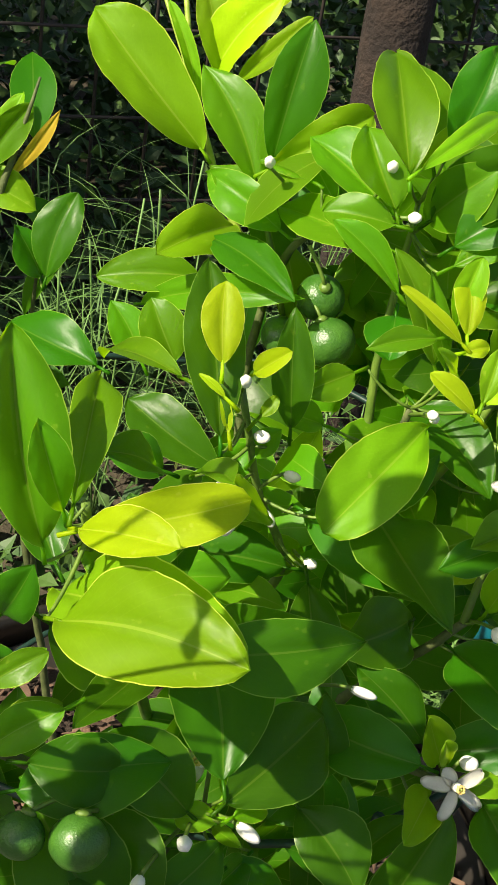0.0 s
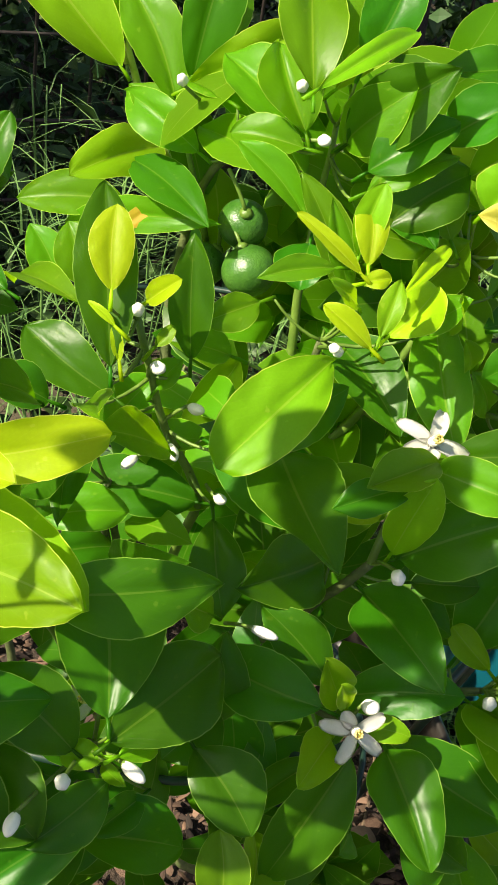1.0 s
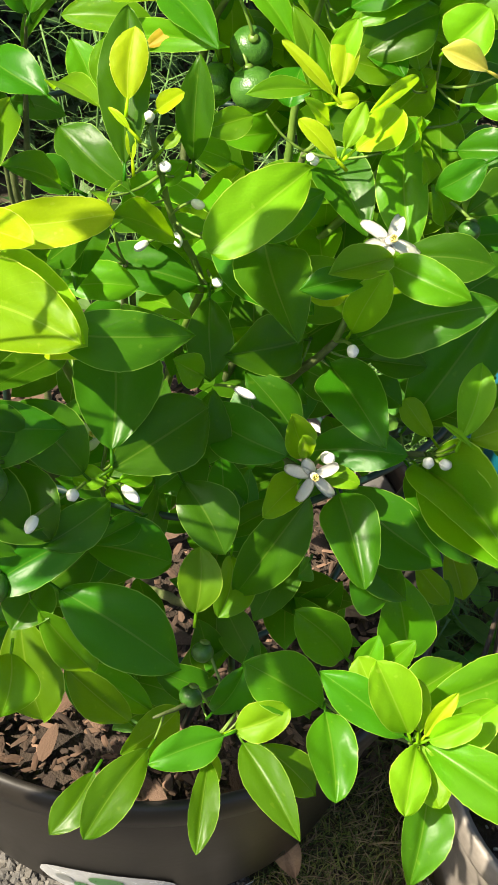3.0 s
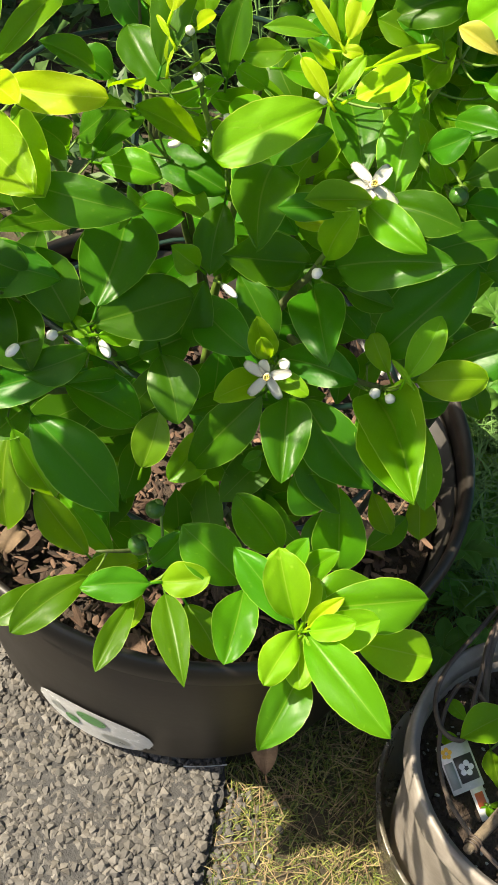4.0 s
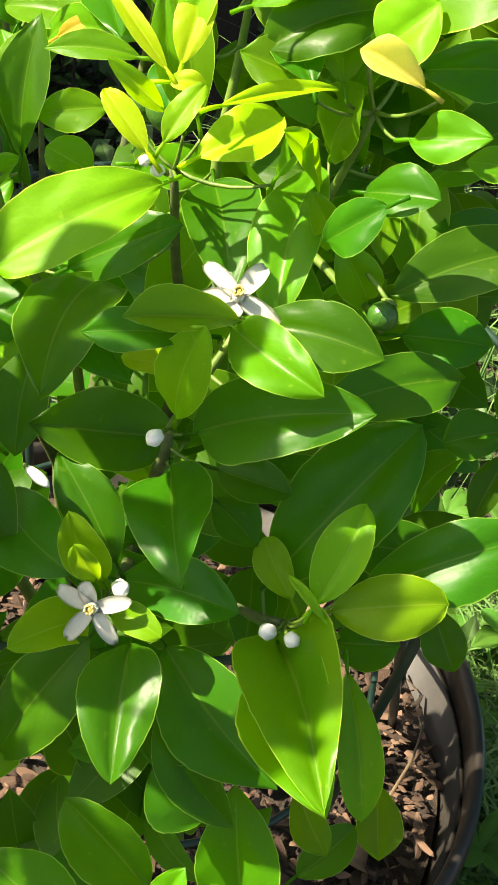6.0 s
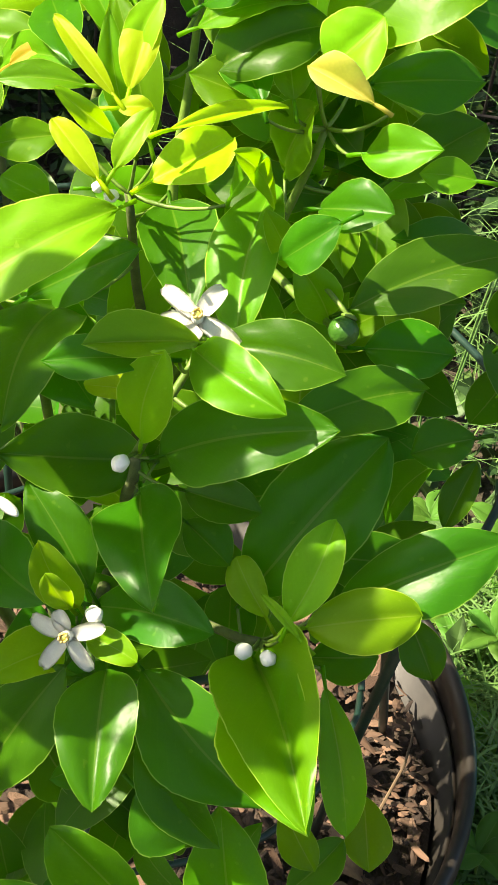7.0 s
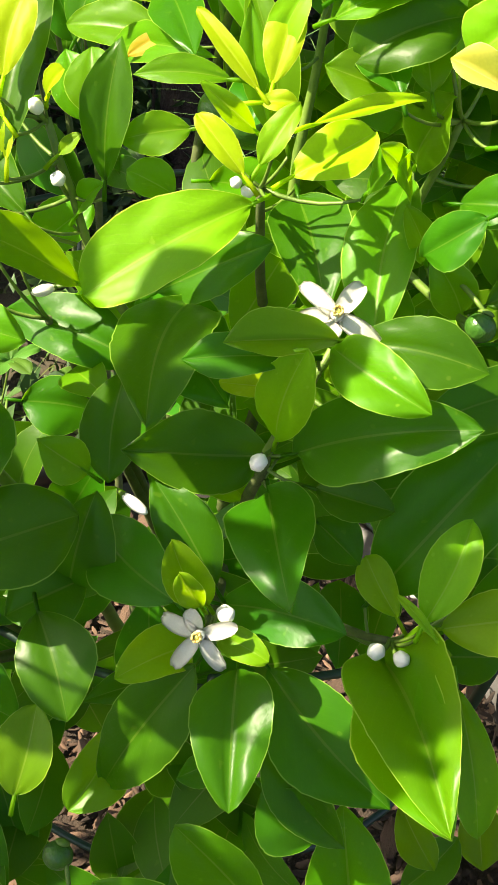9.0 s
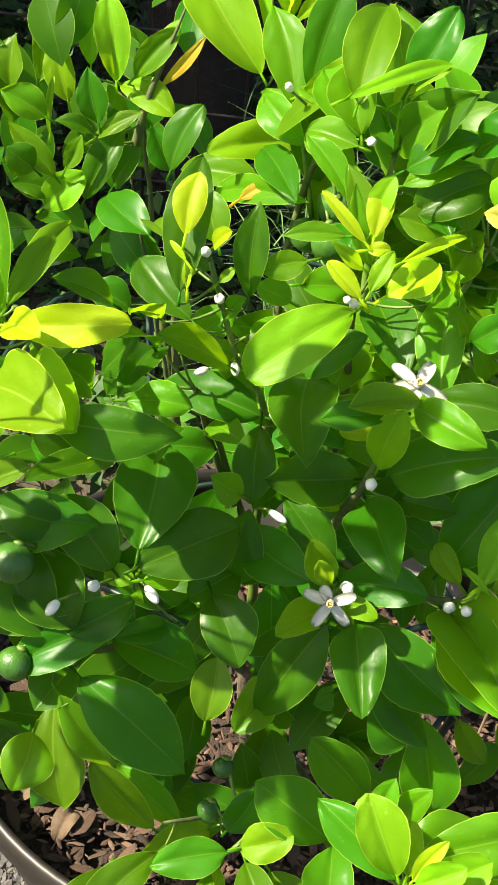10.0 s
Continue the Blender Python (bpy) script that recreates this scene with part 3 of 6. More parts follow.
leaf(plant, "new", (-0.0638, -0.2468, 0.5871), (-0.0468, -0.2328, 0.5787), 0.0117, 0, 8, 12, 0.53)
leaf(plant, "new", (-0.0683, -0.2431, 0.5827), (-0.0838, -0.2393, 0.5814), 0.0115, 0, 8, 12, 0.51)
leaf(plant, "old", (-0.0670, -0.2485, 0.5757), (-0.0982, -0.2623, 0.5607), 0.0213, 0, 14, 12, 0.54)
leaf(plant, "old", (-0.0306, -0.2327, 0.5682), (-0.0126, -0.2622, 0.5495), 0.0283, 0, 10, 12, 0.46)
leaf(plant, "old", (-0.0902, -0.2698, 0.5378), (-0.0334, -0.2959, 0.5061), 0.0363, 0, 8, 16, 0.50)
leaf(plant, "mid", (-0.0996, -0.2752, 0.5296), (-0.0720, -0.2785, 0.4813), 0.0199, 0, 16, 12, 0.53)
leaf(plant, "mid", (-0.1064, -0.2509, 0.4945), (-0.0958, -0.2867, 0.4515), 0.0311, 0, 10, 12, 0.61)
leaf(plant, "mid", (-0.0493, -0.2737, 0.4238), (-0.0842, -0.2715, 0.4740), 0.0211, 0, 12, 12, 0.57)
leaf(plant, "mid", (-0.0347, -0.2625, 0.4140), (-0.0744, -0.2433, 0.4372), 0.0175, 0, 12, 12, 0.47)
leaf(plant, "mid", (-0.0188, -0.2558, 0.4029), (-0.0549, -0.2865, 0.4136), 0.0233, 0, 12, 12, 0.51)
leaf(plant, "old", (-0.0721, -0.2572, 0.5661), (-0.1280, -0.2711, 0.5369), 0.0241, 0, 12, 12, 0.52)
leaf(plant, "old", (-0.1363, -0.2321, 0.5967), (-0.1095, -0.2643, 0.5585), 0.0399, 0, 8, 12, 0.52)
leaf(plant, "old", (-0.1386, -0.2317, 0.6128), (-0.1019, -0.2360, 0.6077), 0.0256, 0, 10, 12, 0.51)
leaf(plant, "old", (-0.0794, -0.2411, 0.5857), (-0.1103, -0.2227, 0.6127), 0.0287, 0, 12, 12, 0.53)
leaf(plant, "old", (-0.1014, -0.2794, 0.7074), (-0.0470, -0.2797, 0.7068), 0.0230, 0, 8, 12, 0.44)
leaf(plant, "mid", (-0.0265, -0.2796, 0.5275), (-0.0242, -0.2578, 0.5504), 0.0208, 0, 12, 12, 0.51)
leaf(plant, "new", (-0.1350, -0.2506, 0.6983), (-0.0919, -0.3006, 0.7219), 0.0322, 0, 16, 12, 0.46)
leaf(plant, "gold", (-0.1276, -0.2361, 0.7211), (-0.0748, -0.2369, 0.7295), 0.0191, 0, 14, 12, 0.58)
leaf(plant, "gold", (-0.1279, -0.2374, 0.7227), (-0.1072, -0.2721, 0.7429), 0.0155, 0, 14, 12, 0.60)
leaf(plant, "mid", (-0.1322, -0.2312, 0.7252), (-0.1413, -0.2287, 0.7585), 0.0130, 0, 14, 12, 0.59)
leaf(plant, "mid", (-0.1292, -0.2310, 0.7270), (-0.1117, -0.1768, 0.7381), 0.0159, 0, 32, 12, 0.66)
leaf(plant, "mid", (-0.1367, -0.2250, 0.7069), (-0.1452, -0.1983, 0.7723), 0.0279, 0, 30, 12, 0.55)
leaf(plant, "old", (-0.1414, -0.2316, 0.5987), (-0.0874, -0.2371, 0.6104), 0.0299, 0, 12, 12, 0.44)
leaf(plant, "old", (-0.1203, -0.2322, 0.5828), (-0.0944, -0.2626, 0.5647), 0.0364, 0, 10, 12, 0.52)
leaf(plant, "mid", (-0.1557, -0.2464, 0.6689), (-0.1363, -0.2454, 0.6802), 0.0101, 0, 14, 12, 0.59)
leaf(plant, "mid", (-0.1303, -0.2484, 0.6567), (-0.1542, -0.2473, 0.6408), 0.0154, 0, 18, 12, 0.49)
# tall shoots at the top
leaf(plant, "new", (-0.0373, -0.0141, 0.7446), (-0.0811, 0.0233, 0.7920), 0.0345, 0, 14, 12, 0.61)
leaf(plant, "old", (-0.0102, -0.0313, 0.7469), (0.0038, -0.0183, 0.8057), 0.0244, 0, 16, 12, 0.58)
leaf(plant, "mid", (-0.0163, -0.0335, 0.7367), (-0.0349, 0.0072, 0.7749), 0.0246, 0, 20, 12, 0.53)
leaf(plant, "new", (-0.0219, -0.0018, 0.7710), (0.0030, -0.0174, 0.8063), 0.0100, 0, 30, 12, 0.51)
leaf(plant, "new", (-0.0140, -0.0388, 0.7472), (0.0301, -0.0371, 0.7721), 0.0187, 15, 30, 12, 0.65)
leaf(plant, "new", (-0.0159, -0.0101, 0.7053), (-0.0615, -0.0464, 0.7110), 0.0237, 0, 22, 12, 0.40)
leaf(plant, "old", (-0.0327, -0.0284, 0.7094), (-0.0108, -0.0866, 0.7100), 0.0208, 0, 12, 12, 0.51)
leaf(plant, "mid", (-0.0323, -0.0211, 0.6845), (-0.0781, -0.0081, 0.6784), 0.0212, 0, 14, 12, 0.47)
leaf(plant, "old", (-0.0616, -0.1630, 0.6988), (-0.0586, -0.1115, 0.7448), 0.0228, 0, 16, 12, 0.51)
leaf(plant, "gold", (-0.0615, -0.1535, 0.7248), (-0.0581, -0.1333, 0.7475), 0.0160, 0, 12, 12, 0.53)
leaf(plant, "old", (-0.0288, -0.1495, 0.6911), (-0.0284, -0.1312, 0.7343), 0.0171, 0, 14, 12, 0.52)
leaf(plant, "gold", (-0.0480, -0.1510, 0.7184), (-0.0393, -0.1625, 0.7353), 0.0089, 0, 12, 12, 0.50)
leaf(plant, "gold", (-0.0584, -0.1623, 0.7007), (-0.0597, -0.1538, 0.7113), 0.0046, 0, 14, 12, 0.45)
leaf(plant, "gold", (-0.0600, -0.1580, 0.7129), (-0.0690, -0.1501, 0.7187), 0.0033, 0, 20, 12, 0.48)
leaf(plant, "new", (-0.0438, -0.1533, 0.7004), (-0.0369, -0.1506, 0.7075), 0.0054, 0, 14, 12, 0.53)
leaf(plant, "old", (-0.0559, -0.1512, 0.6750), (-0.0869, -0.1208, 0.6883), 0.0221, 0, 12, 12, 0.66)
leaf(plant, "mid", (-0.0624, -0.0448, 0.6553), (-0.0742, -0.0248, 0.6756), 0.0193, 0, 14, 12, 0.45)
leaf(plant, "mid", (-0.0509, -0.0593, 0.6643), (-0.0596, -0.0399, 0.6854), 0.0216, 0, 14, 12, 0.47)
leaf(plant, "mid", (0.0157, -0.1065, 0.7626), (0.0089, -0.0794, 0.7856), 0.0235, 0, 40, 12, 0.49)
leaf(plant, "mid", (0.0112, -0.1209, 0.7843), (0.0224, -0.0635, 0.8097), 0.0250, 0, 24, 12, 0.48)
leaf(plant, "new", (0.0045, -0.1424, 0.7963), (0.0531, -0.1039, 0.8014), 0.0093, 0, 16, 12, 0.56)
leaf(plant, "old", (0.0351, -0.1029, 0.7877), (0.0531, -0.0879, 0.8220), 0.0215, 0, 14, 12, 0.53)
leaf(plant, "mid", (0.0150, -0.1108, 0.7581), (-0.0098, -0.0960, 0.7565), 0.0168, 0, 20, 12, 0.59)
leaf(plant, "mid", (0.0147, -0.1267, 0.7370), (-0.0095, -0.1067, 0.7588), 0.0127, 0, 20, 12, 0.56)
leaf(plant, "mid", (0.0286, -0.1444, 0.7141), (0.0108, -0.1237, 0.7552), 0.0154, 0, 20, 12, 0.51)
leaf(plant, "mid", (0.0252, -0.1593, 0.7227), (0.0141, -0.1494, 0.7603), 0.0094, 0, 20, 12, 0.52)
leaf(plant, "new", (0.0241, -0.1605, 0.7422), (0.0312, -0.1540, 0.7680), 0.0117, 0, 14, 12, 0.58)
leaf(plant, "mid", (-0.0028, -0.0825, 0.6583), (0.0315, -0.0629, 0.6498), 0.0224, 0, 12, 12, 0.48)
leaf(plant, "orange", (-0.0409, -0.0605, 0.6938), (-0.0250, -0.0548, 0.7048), 0.0076, 0, 16, 12, 0.43)
leaf(plant, "new", (-0.0354, 0.0045, 0.7563), (-0.0480, 0.0263, 0.7959), 0.0073, 0, 20, 12, 0.53)
leaf(plant, "new", (-0.0245, 0.0090, 0.7678), (-0.0324, 0.0264, 0.8040), 0.0174, 0, 14, 12, 0.53)
leaf(plant, "gold", (-0.0238, 0.0151, 0.7935), (0.0020, 0.0087, 0.8069), 0.0125, 0, 14, 12, 0.46)
# yellow young shoot and its neighbours
leaf(plant, "mid", (0.0727, -0.1131, 0.6954), (0.0805, -0.1317, 0.7303), 0.0217, 0, 20, 20, 0.64)
leaf(plant, "mid", (0.0980, -0.1438, 0.7220), (0.1222, -0.1547, 0.7328), 0.0165, 10, 12, 12, 0.43)
leaf(plant, "old", (0.0868, -0.1641, 0.7111), (0.1098, -0.1775, 0.7207), 0.0181, 0, 26, 12, 0.54)
leaf(plant, "old", (0.0946, -0.1811, 0.7174), (0.0776, -0.1754, 0.6971), 0.0173, 0, 14, 12, 0.54)
leaf(plant, "cream", (0.0984, -0.1449, 0.7401), (0.0760, -0.1403, 0.7470), 0.0121, 0, 58, 12, 0.66)
leaf(plant, "mid", (0.0657, -0.1286, 0.7260), (0.0377, -0.1308, 0.7341), 0.0187, 0, 14, 12, 0.60)
leaf(plant, "gold", (0.0250, -0.1684, 0.7433), (0.0279, -0.1513, 0.7623), 0.0123, 0, 14, 12, 0.57)
leaf(plant, "gold", (0.0215, -0.1722, 0.7424), (-0.0007, -0.1580, 0.7586), 0.0062, 0, 20, 12, 0.48)
leaf(plant, "new", (0.0222, -0.1730, 0.7296), (0.0056, -0.1840, 0.7481), 0.0076, 0, 14, 12, 0.49)
leaf(plant, "gold", (0.0216, -0.1932, 0.7259), (0.0052, -0.1835, 0.7381), 0.0085, 0, 14, 12, 0.52)
leaf(plant, "new", (0.0256, -0.1899, 0.7281), (0.0345, -0.1772, 0.7430), 0.0090, 0, 16, 12, 0.48)
leaf(plant, "gold", (0.0225, -0.1731, 0.7393), (0.0332, -0.1717, 0.7403), 0.0072, 0, 14, 12, 0.48)
leaf(plant, "gold", (0.0344, -0.1769, 0.7187), (0.0572, -0.1610, 0.7292), 0.0178, 0, 18, 12, 0.51)
leaf(plant, "gold", (0.0385, -0.1735, 0.7350), (0.0716, -0.1330, 0.7286), 0.0063, 0, 24, 12, 0.45)
leaf(plant, "mid", (-0.0025, -0.1398, 0.7096), (-0.0252, -0.1452, 0.7045), 0.0145, -10, 12, 12, 0.45)
leaf(plant, "mid", (0.0127, -0.1696, 0.7434), (-0.0162, -0.1725, 0.7417), 0.0095, 0, 16, 12, 0.48)
leaf(plant, "old", (0.1555, -0.1527, 0.6215), (0.1330, -0.1594, 0.6148), 0.0189, 0, 12, 12, 0.58)
leaf(plant, "old", (0.1506, -0.1672, 0.5884), (0.1590, -0.1498, 0.6090), 0.0128, 0, 12, 12, 0.48)
leaf(plant, "mid", (0.1366, -0.1356, 0.7144), (0.1172, -0.1368, 0.7143), 0.0123, -8, 10, 12, 0.51)
leaf(plant, "new", (0.0833, -0.1329, 0.7448), (0.0975, -0.1306, 0.7624), 0.0250, 0, 14, 12, 0.34)
leaf(plant, "old", (0.0969, -0.1063, 0.7290), (0.1355, -0.1006, 0.7334), 0.0226, 0, 12, 12, 0.49)
leaf(plant, "old", (0.1091, -0.1166, 0.6999), (0.1394, -0.0953, 0.7159), 0.0241, 0, 12, 12, 0.54)
# low young shoots over the rim of the pot
leaf(plant, "deep", (0.0432, -0.2956, 0.4634), (0.0019, -0.2822, 0.4879), 0.0320, 0, 12, 12, 0.59)
leaf(plant, "deep", (0.0609, -0.2704, 0.4683), (0.0273, -0.2671, 0.5082), 0.0259, 0, 14, 12, 0.58)
leaf(plant, "new", (0.0724, -0.3340, 0.4981), (0.0543, -0.3130, 0.5301), 0.0243, 0, 14, 18, 0.63)
leaf(plant, "deep", (0.0731, -0.3312, 0.4901), (0.0321, -0.3042, 0.5103), 0.0219, 0, 14, 12, 0.59)
leaf(plant, "deep", (0.0985, -0.2683, 0.4591), (0.0855, -0.2433, 0.5050), 0.0316, 0, 10, 12, 0.41)
leaf(plant, "new", (0.0781, -0.3343, 0.4981), (0.0772, -0.3124, 0.5123), 0.0132, 0, 14, 12, 0.56)
leaf(plant, "gold", (0.0798, -0.3368, 0.4988), (0.0941, -0.3270, 0.5206), 0.0090, 0, 20, 12, 0.47)
leaf(plant, "new", (0.0819, -0.3368, 0.4963), (0.1159, -0.3293, 0.5108), 0.0235, 0, 12, 12, 0.50)
leaf(plant, "new", (0.0808, -0.3396, 0.5004), (0.1019, -0.3401, 0.5193), 0.0153, 0, 14, 12, 0.54)
leaf(plant, "mid", (0.0842, -0.3173, 0.4892), (0.1428, -0.3041, 0.5032), 0.0309, 0, 12, 12, 0.61)
leaf(plant, "new", (0.1104, -0.3254, 0.4774), (0.1545, -0.3231, 0.4751), 0.0288, 0, 10, 12, 0.64)
leaf(plant, "mid", (0.0809, -0.3385, 0.4949), (0.1319, -0.3871, 0.4924), 0.0276, 0, 24, 12, 0.50)
leaf(plant, "new", (0.0748, -0.3411, 0.4989), (0.0619, -0.3738, 0.4932), 0.0193, 0, 12, 12, 0.53)
leaf(plant, "new", (0.0779, -0.3389, 0.4943), (0.0816, -0.3694, 0.4888), 0.0165, 0, 14, 12, 0.66)
leaf(plant, "deep", (0.0831, -0.3500, 0.4815), (0.0693, -0.3908, 0.4535), 0.0248, 0, 22, 12, 0.42)
leaf(plant, "deep", (0.0451, -0.2990, 0.4633), (0.0425, -0.3459, 0.4568), 0.0257, 0, 20, 12, 0.50)
leaf(plant, "deep", (-0.0082, -0.3071, 0.4603), (-0.0463, -0.3148, 0.4518), 0.0209, 0, 10, 12, 0.42)
leaf(plant, "deep", (-0.0441, -0.3016, 0.4434), (-0.0790, -0.3405, 0.4288), 0.0226, 0, 14, 12, 0.57)
leaf(plant, "deep", (-0.0704, -0.3034, 0.4275), (-0.0940, -0.3284, 0.4121), 0.0178, 0, 14, 12, 0.58)
leaf(plant, "deep", (-0.0152, -0.3128, 0.4486), (-0.0263, -0.3575, 0.4371), 0.0150, 0, 30, 12, 0.59)
leaf(plant, "new", (-0.0114, -0.3050, 0.4423), (-0.0141, -0.3202, 0.4296), 0.0113, 0, 14, 12, 0.46)
leaf(plant, "deep", (0.0016, -0.3092, 0.4564), (0.0239, -0.3590, 0.4450), 0.0207, 0, 26, 12, 0.38)
leaf(plant, "new", (-0.0022, -0.3042, 0.4603), (0.0244, -0.3016, 0.4730), 0.0206, 0, 14, 12, 0.47)
leaf(plant, "deep", (0.0153, -0.3020, 0.4397), (0.0425, -0.3241, 0.4229), 0.0214, 0, 12, 12, 0.52)
# leaves behind, over the mulch
leaf(plant, "old", (0.1093, -0.2032, 0.5473), (0.1345, -0.1999, 0.5497), 0.0185, 0, 10, 12, 0.49)
leaf(plant, "old", (0.1447, -0.1787, 0.5512), (0.1577, -0.1924, 0.5336), 0.0175, 0, 10, 12, 0.55)
leaf(plant, "mid", (0.1095, -0.2205, 0.4791), (0.1254, -0.2407, 0.4691), 0.0147, 0, 10, 12, 0.59)
leaf(plant, "old", (0.1174, -0.2301, 0.4354), (0.1367, -0.2135, 0.4542), 0.0173, 0, 10, 12, 0.57)
leaf(plant, "mid", (0.1439, -0.1890, 0.4521), (0.1501, -0.2148, 0.4360), 0.0199, 0, 10, 12, 0.64)
leaf(plant, "old", (-0.0706, -0.1115, 0.5579), (-0.0398, -0.1035, 0.5517), 0.0260, 0, 10, 12, 0.42)
# sprig 1
leaf(plant, "old", (0.027, -0.224, 0.540), (-0.012, -0.245, 0.539), 0.015, 17, 22, 4)
leaf(plant, "old", (0.054, -0.246, 0.540), (0.088, -0.261, 0.504), 0.020, 5, 19, 13)
leaf(plant, "old", (0.037, -0.246, 0.521), (0.026, -0.262, 0.529), 0.012, -15, 16, 4)
# sprig 2
leaf(plant, "mid", (0.095, -0.224, 0.566), (0.114, -0.300, 0.576), 0.034, 14, 40, 12)
leaf(plant, "old", (0.089, -0.215, 0.554), (0.109, -0.268, 0.542), 0.032, 3, 22, 21)
# sprig 3
leaf(plant, "mid", (0.045, -0.181, 0.656), (0.006, -0.187, 0.652), 0.018, 10, 13, 6)
leaf(plant, "old", (-0.014, -0.146, 0.646), (0.025, -0.201, 0.646), 0.033, -2, 9, 17)
leaf(plant, "mid", (0.055, -0.174, 0.648), (0.082, -0.190, 0.661), 0.022, -10, 38, 23)
leaf(plant, "old", (0.057, -0.202, 0.618), (0.084, -0.208, 0.619), 0.016, -6, 23, 9)
leaf(plant, "old", (0.058, -0.203, 0.605), (0.076, -0.212, 0.596), 0.018, -24, 9, 6)
# sprig 4
leaf(plant, "mid", (0.080, -0.154, 0.683), (0.070, -0.168, 0.710), 0.010, -0, 12, 24)
leaf(plant, "mid", (0.096, -0.155, 0.664), (0.081, -0.160, 0.689), 0.016, -4, 24, 13)
leaf(plant, "old", (0.074, -0.135, 0.642), (0.063, -0.150, 0.678), 0.018, -4, 12, 22)
leaf(plant, "mid", (-0.057, -0.141, 0.652), (-0.037, -0.131, 0.670), 0.019, 16, 16, 3)
# sprig 5
leaf(plant, "mid", (0.080, -0.118, 0.750), (0.133, -0.122, 0.782), 0.033, 16, 8, 16)
# the next two take the dark old tone in place of cast shade
leaf(plant, "old", (0.070, -0.110, 0.761), (0.101, -0.115, 0.782), 0.023, -18, 19, 23)
leaf(plant, "old", (0.036, -0.099, 0.754), (0.065, -0.121, 0.796), 0.028, 8, 22, 3)
leaf(plant, "old", (0.039, -0.117, 0.752), (0.071, -0.119, 0.773), 0.022, -16, 14, 16)
leaf(plant, "old", (0.045, -0.128, 0.734), (0.081, -0.118, 0.752), 0.027, 3, 20, 22)
leaf(plant, "mid", (0.038, -0.122, 0.746), (0.073, -0.121, 0.760), 0.013, -14, 8, 22)
leaf(plant, "old", (0.072, -0.089, 0.779), (0.108, -0.091, 0.783), 0.019, -23, 22, 5)
leaf(plant, "mid", (0.058, -0.156, 0.706), (0.069, -0.168, 0.728), 0.013, -14, 19, 9)
leaf(plant, "old", (0.063, -0.140, 0.732), (0.051, -0.112, 0.743), 0.018, 1, 8, 3)
leaf(plant, "mid", (0.073, -0.131, 0.730), (0.065, -0.106, 0.745), 0.016, 5, 16, 21)
leaf(plant, "mid", (0.072, -0.146, 0.697), (0.059, -0.177, 0.733), 0.012, 5, 10, 10)
# sprig 6
leaf(plant, "mid", (-0.010, -0.054, 0.726), (-0.036, -0.021, 0.737), 0.019, -23, 19, 20)
leaf(plant, "mid", (-0.002, -0.060, 0.752), (-0.015, -0.029, 0.746), 0.013, 16, 27, 4)
leaf(plant, "mid", (0.018, -0.098, 0.757), (-0.005, -0.057, 0.770), 0.029, 2, 32, 10)
leaf(plant, "mid", (0.015, -0.112, 0.748), (-0.007, -0.041, 0.731), 0.021, -19, 19, 5)
# sprig 7
leaf(plant, "gold", (-0.027, 0.014, 0.768), (-0.007, -0.006, 0.811), 0.027, -17, 19, 13)
leaf(plant, "mid", (0.037, -0.085, 0.774), (0.026, -0.056, 0.808), 0.029, 10, 19, 2)
leaf(plant, "new", (0.030, -0.092, 0.773), (0.053, -0.103, 0.799), 0.012, -12, 22, 21)
leaf(plant, "mid", (0.035, -0.097, 0.753), (0.054, -0.113, 0.784), 0.023, 6, 14, 17)
leaf(plant, "mid", (-0.014, -0.043, 0.726), (-0.034, -0.018, 0.739), 0.017, 5, 19, 12)
leaf(plant, "old", (-0.088, -0.068, 0.669), (-0.119, -0.023, 0.664), 0.025, 4, 16, 15)
leaf(plant, "mid", (-0.067, -0.125, 0.700), (-0.085, -0.068, 0.673), 0.014, 21, 20, 23)
leaf(plant, "mid", (-0.039, -0.144, 0.674), (-0.030, -0.144, 0.687), 0.011, -18, 27, 16)
leaf(plant, "old", (-0.084, -0.171, 0.691), (-0.105, -0.169, 0.699), 0.017, 8, 20, 16)
leaf(plant, "old", (0.023, -0.113, 0.718), (0.016, -0.130, 0.708), 0.020, 16, 13, 22)
leaf(plant, "mid", (-0.056, -0.014, 0.667), (-0.004, -0.081, 0.708), 0.016, 20, 18, 22)
leaf(plant, "mid", (-0.008, -0.133, 0.680), (-0.026, -0.128, 0.684), 0.017, 19, 14, 11)
# sprig 8
leaf(plant, "new", (-0.128, -0.213, 0.675), (-0.089, -0.293, 0.714), 0.034, -8, 16, 16)
leaf(plant, "gold", (-0.096, -0.200, 0.622), (-0.080, -0.256, 0.673), 0.011, -4, 8, 6)
leaf(plant, "old", (-0.061, -0.194, 0.632), (-0.049, -0.250, 0.686), 0.023, 20, 18, 9)
leaf(plant, "mid", (-0.148, -0.216, 0.640), (-0.132, -0.221, 0.657), 0.012, 21, 16, 22)
leaf(plant, "old", (-0.127, -0.197, 0.645), (-0.093, -0.197, 0.611), 0.028, 13, 10, 7)
leaf(plant, "mid", (-0.147, -0.217, 0.610), (-0.124, -0.217, 0.625), 0.014, -10, 23, 6)
leaf(plant, "old", (-0.086, -0.193, 0.617), (-0.124, -0.234, 0.631), 0.019, 22, 12, 14)
leaf(plant, "old", (-0.095, -0.185, 0.662), (-0.077, -0.198, 0.697), 0.019, -16, 10, 3)
leaf(plant, "old", (-0.080, -0.150, 0.638), (-0.091, -0.193, 0.655), 0.020, -9, 10, 3)
leaf(plant, "mid", (-0.106, -0.202, 0.687), (-0.119, -0.230, 0.692), 0.016, 24, 13, 22)
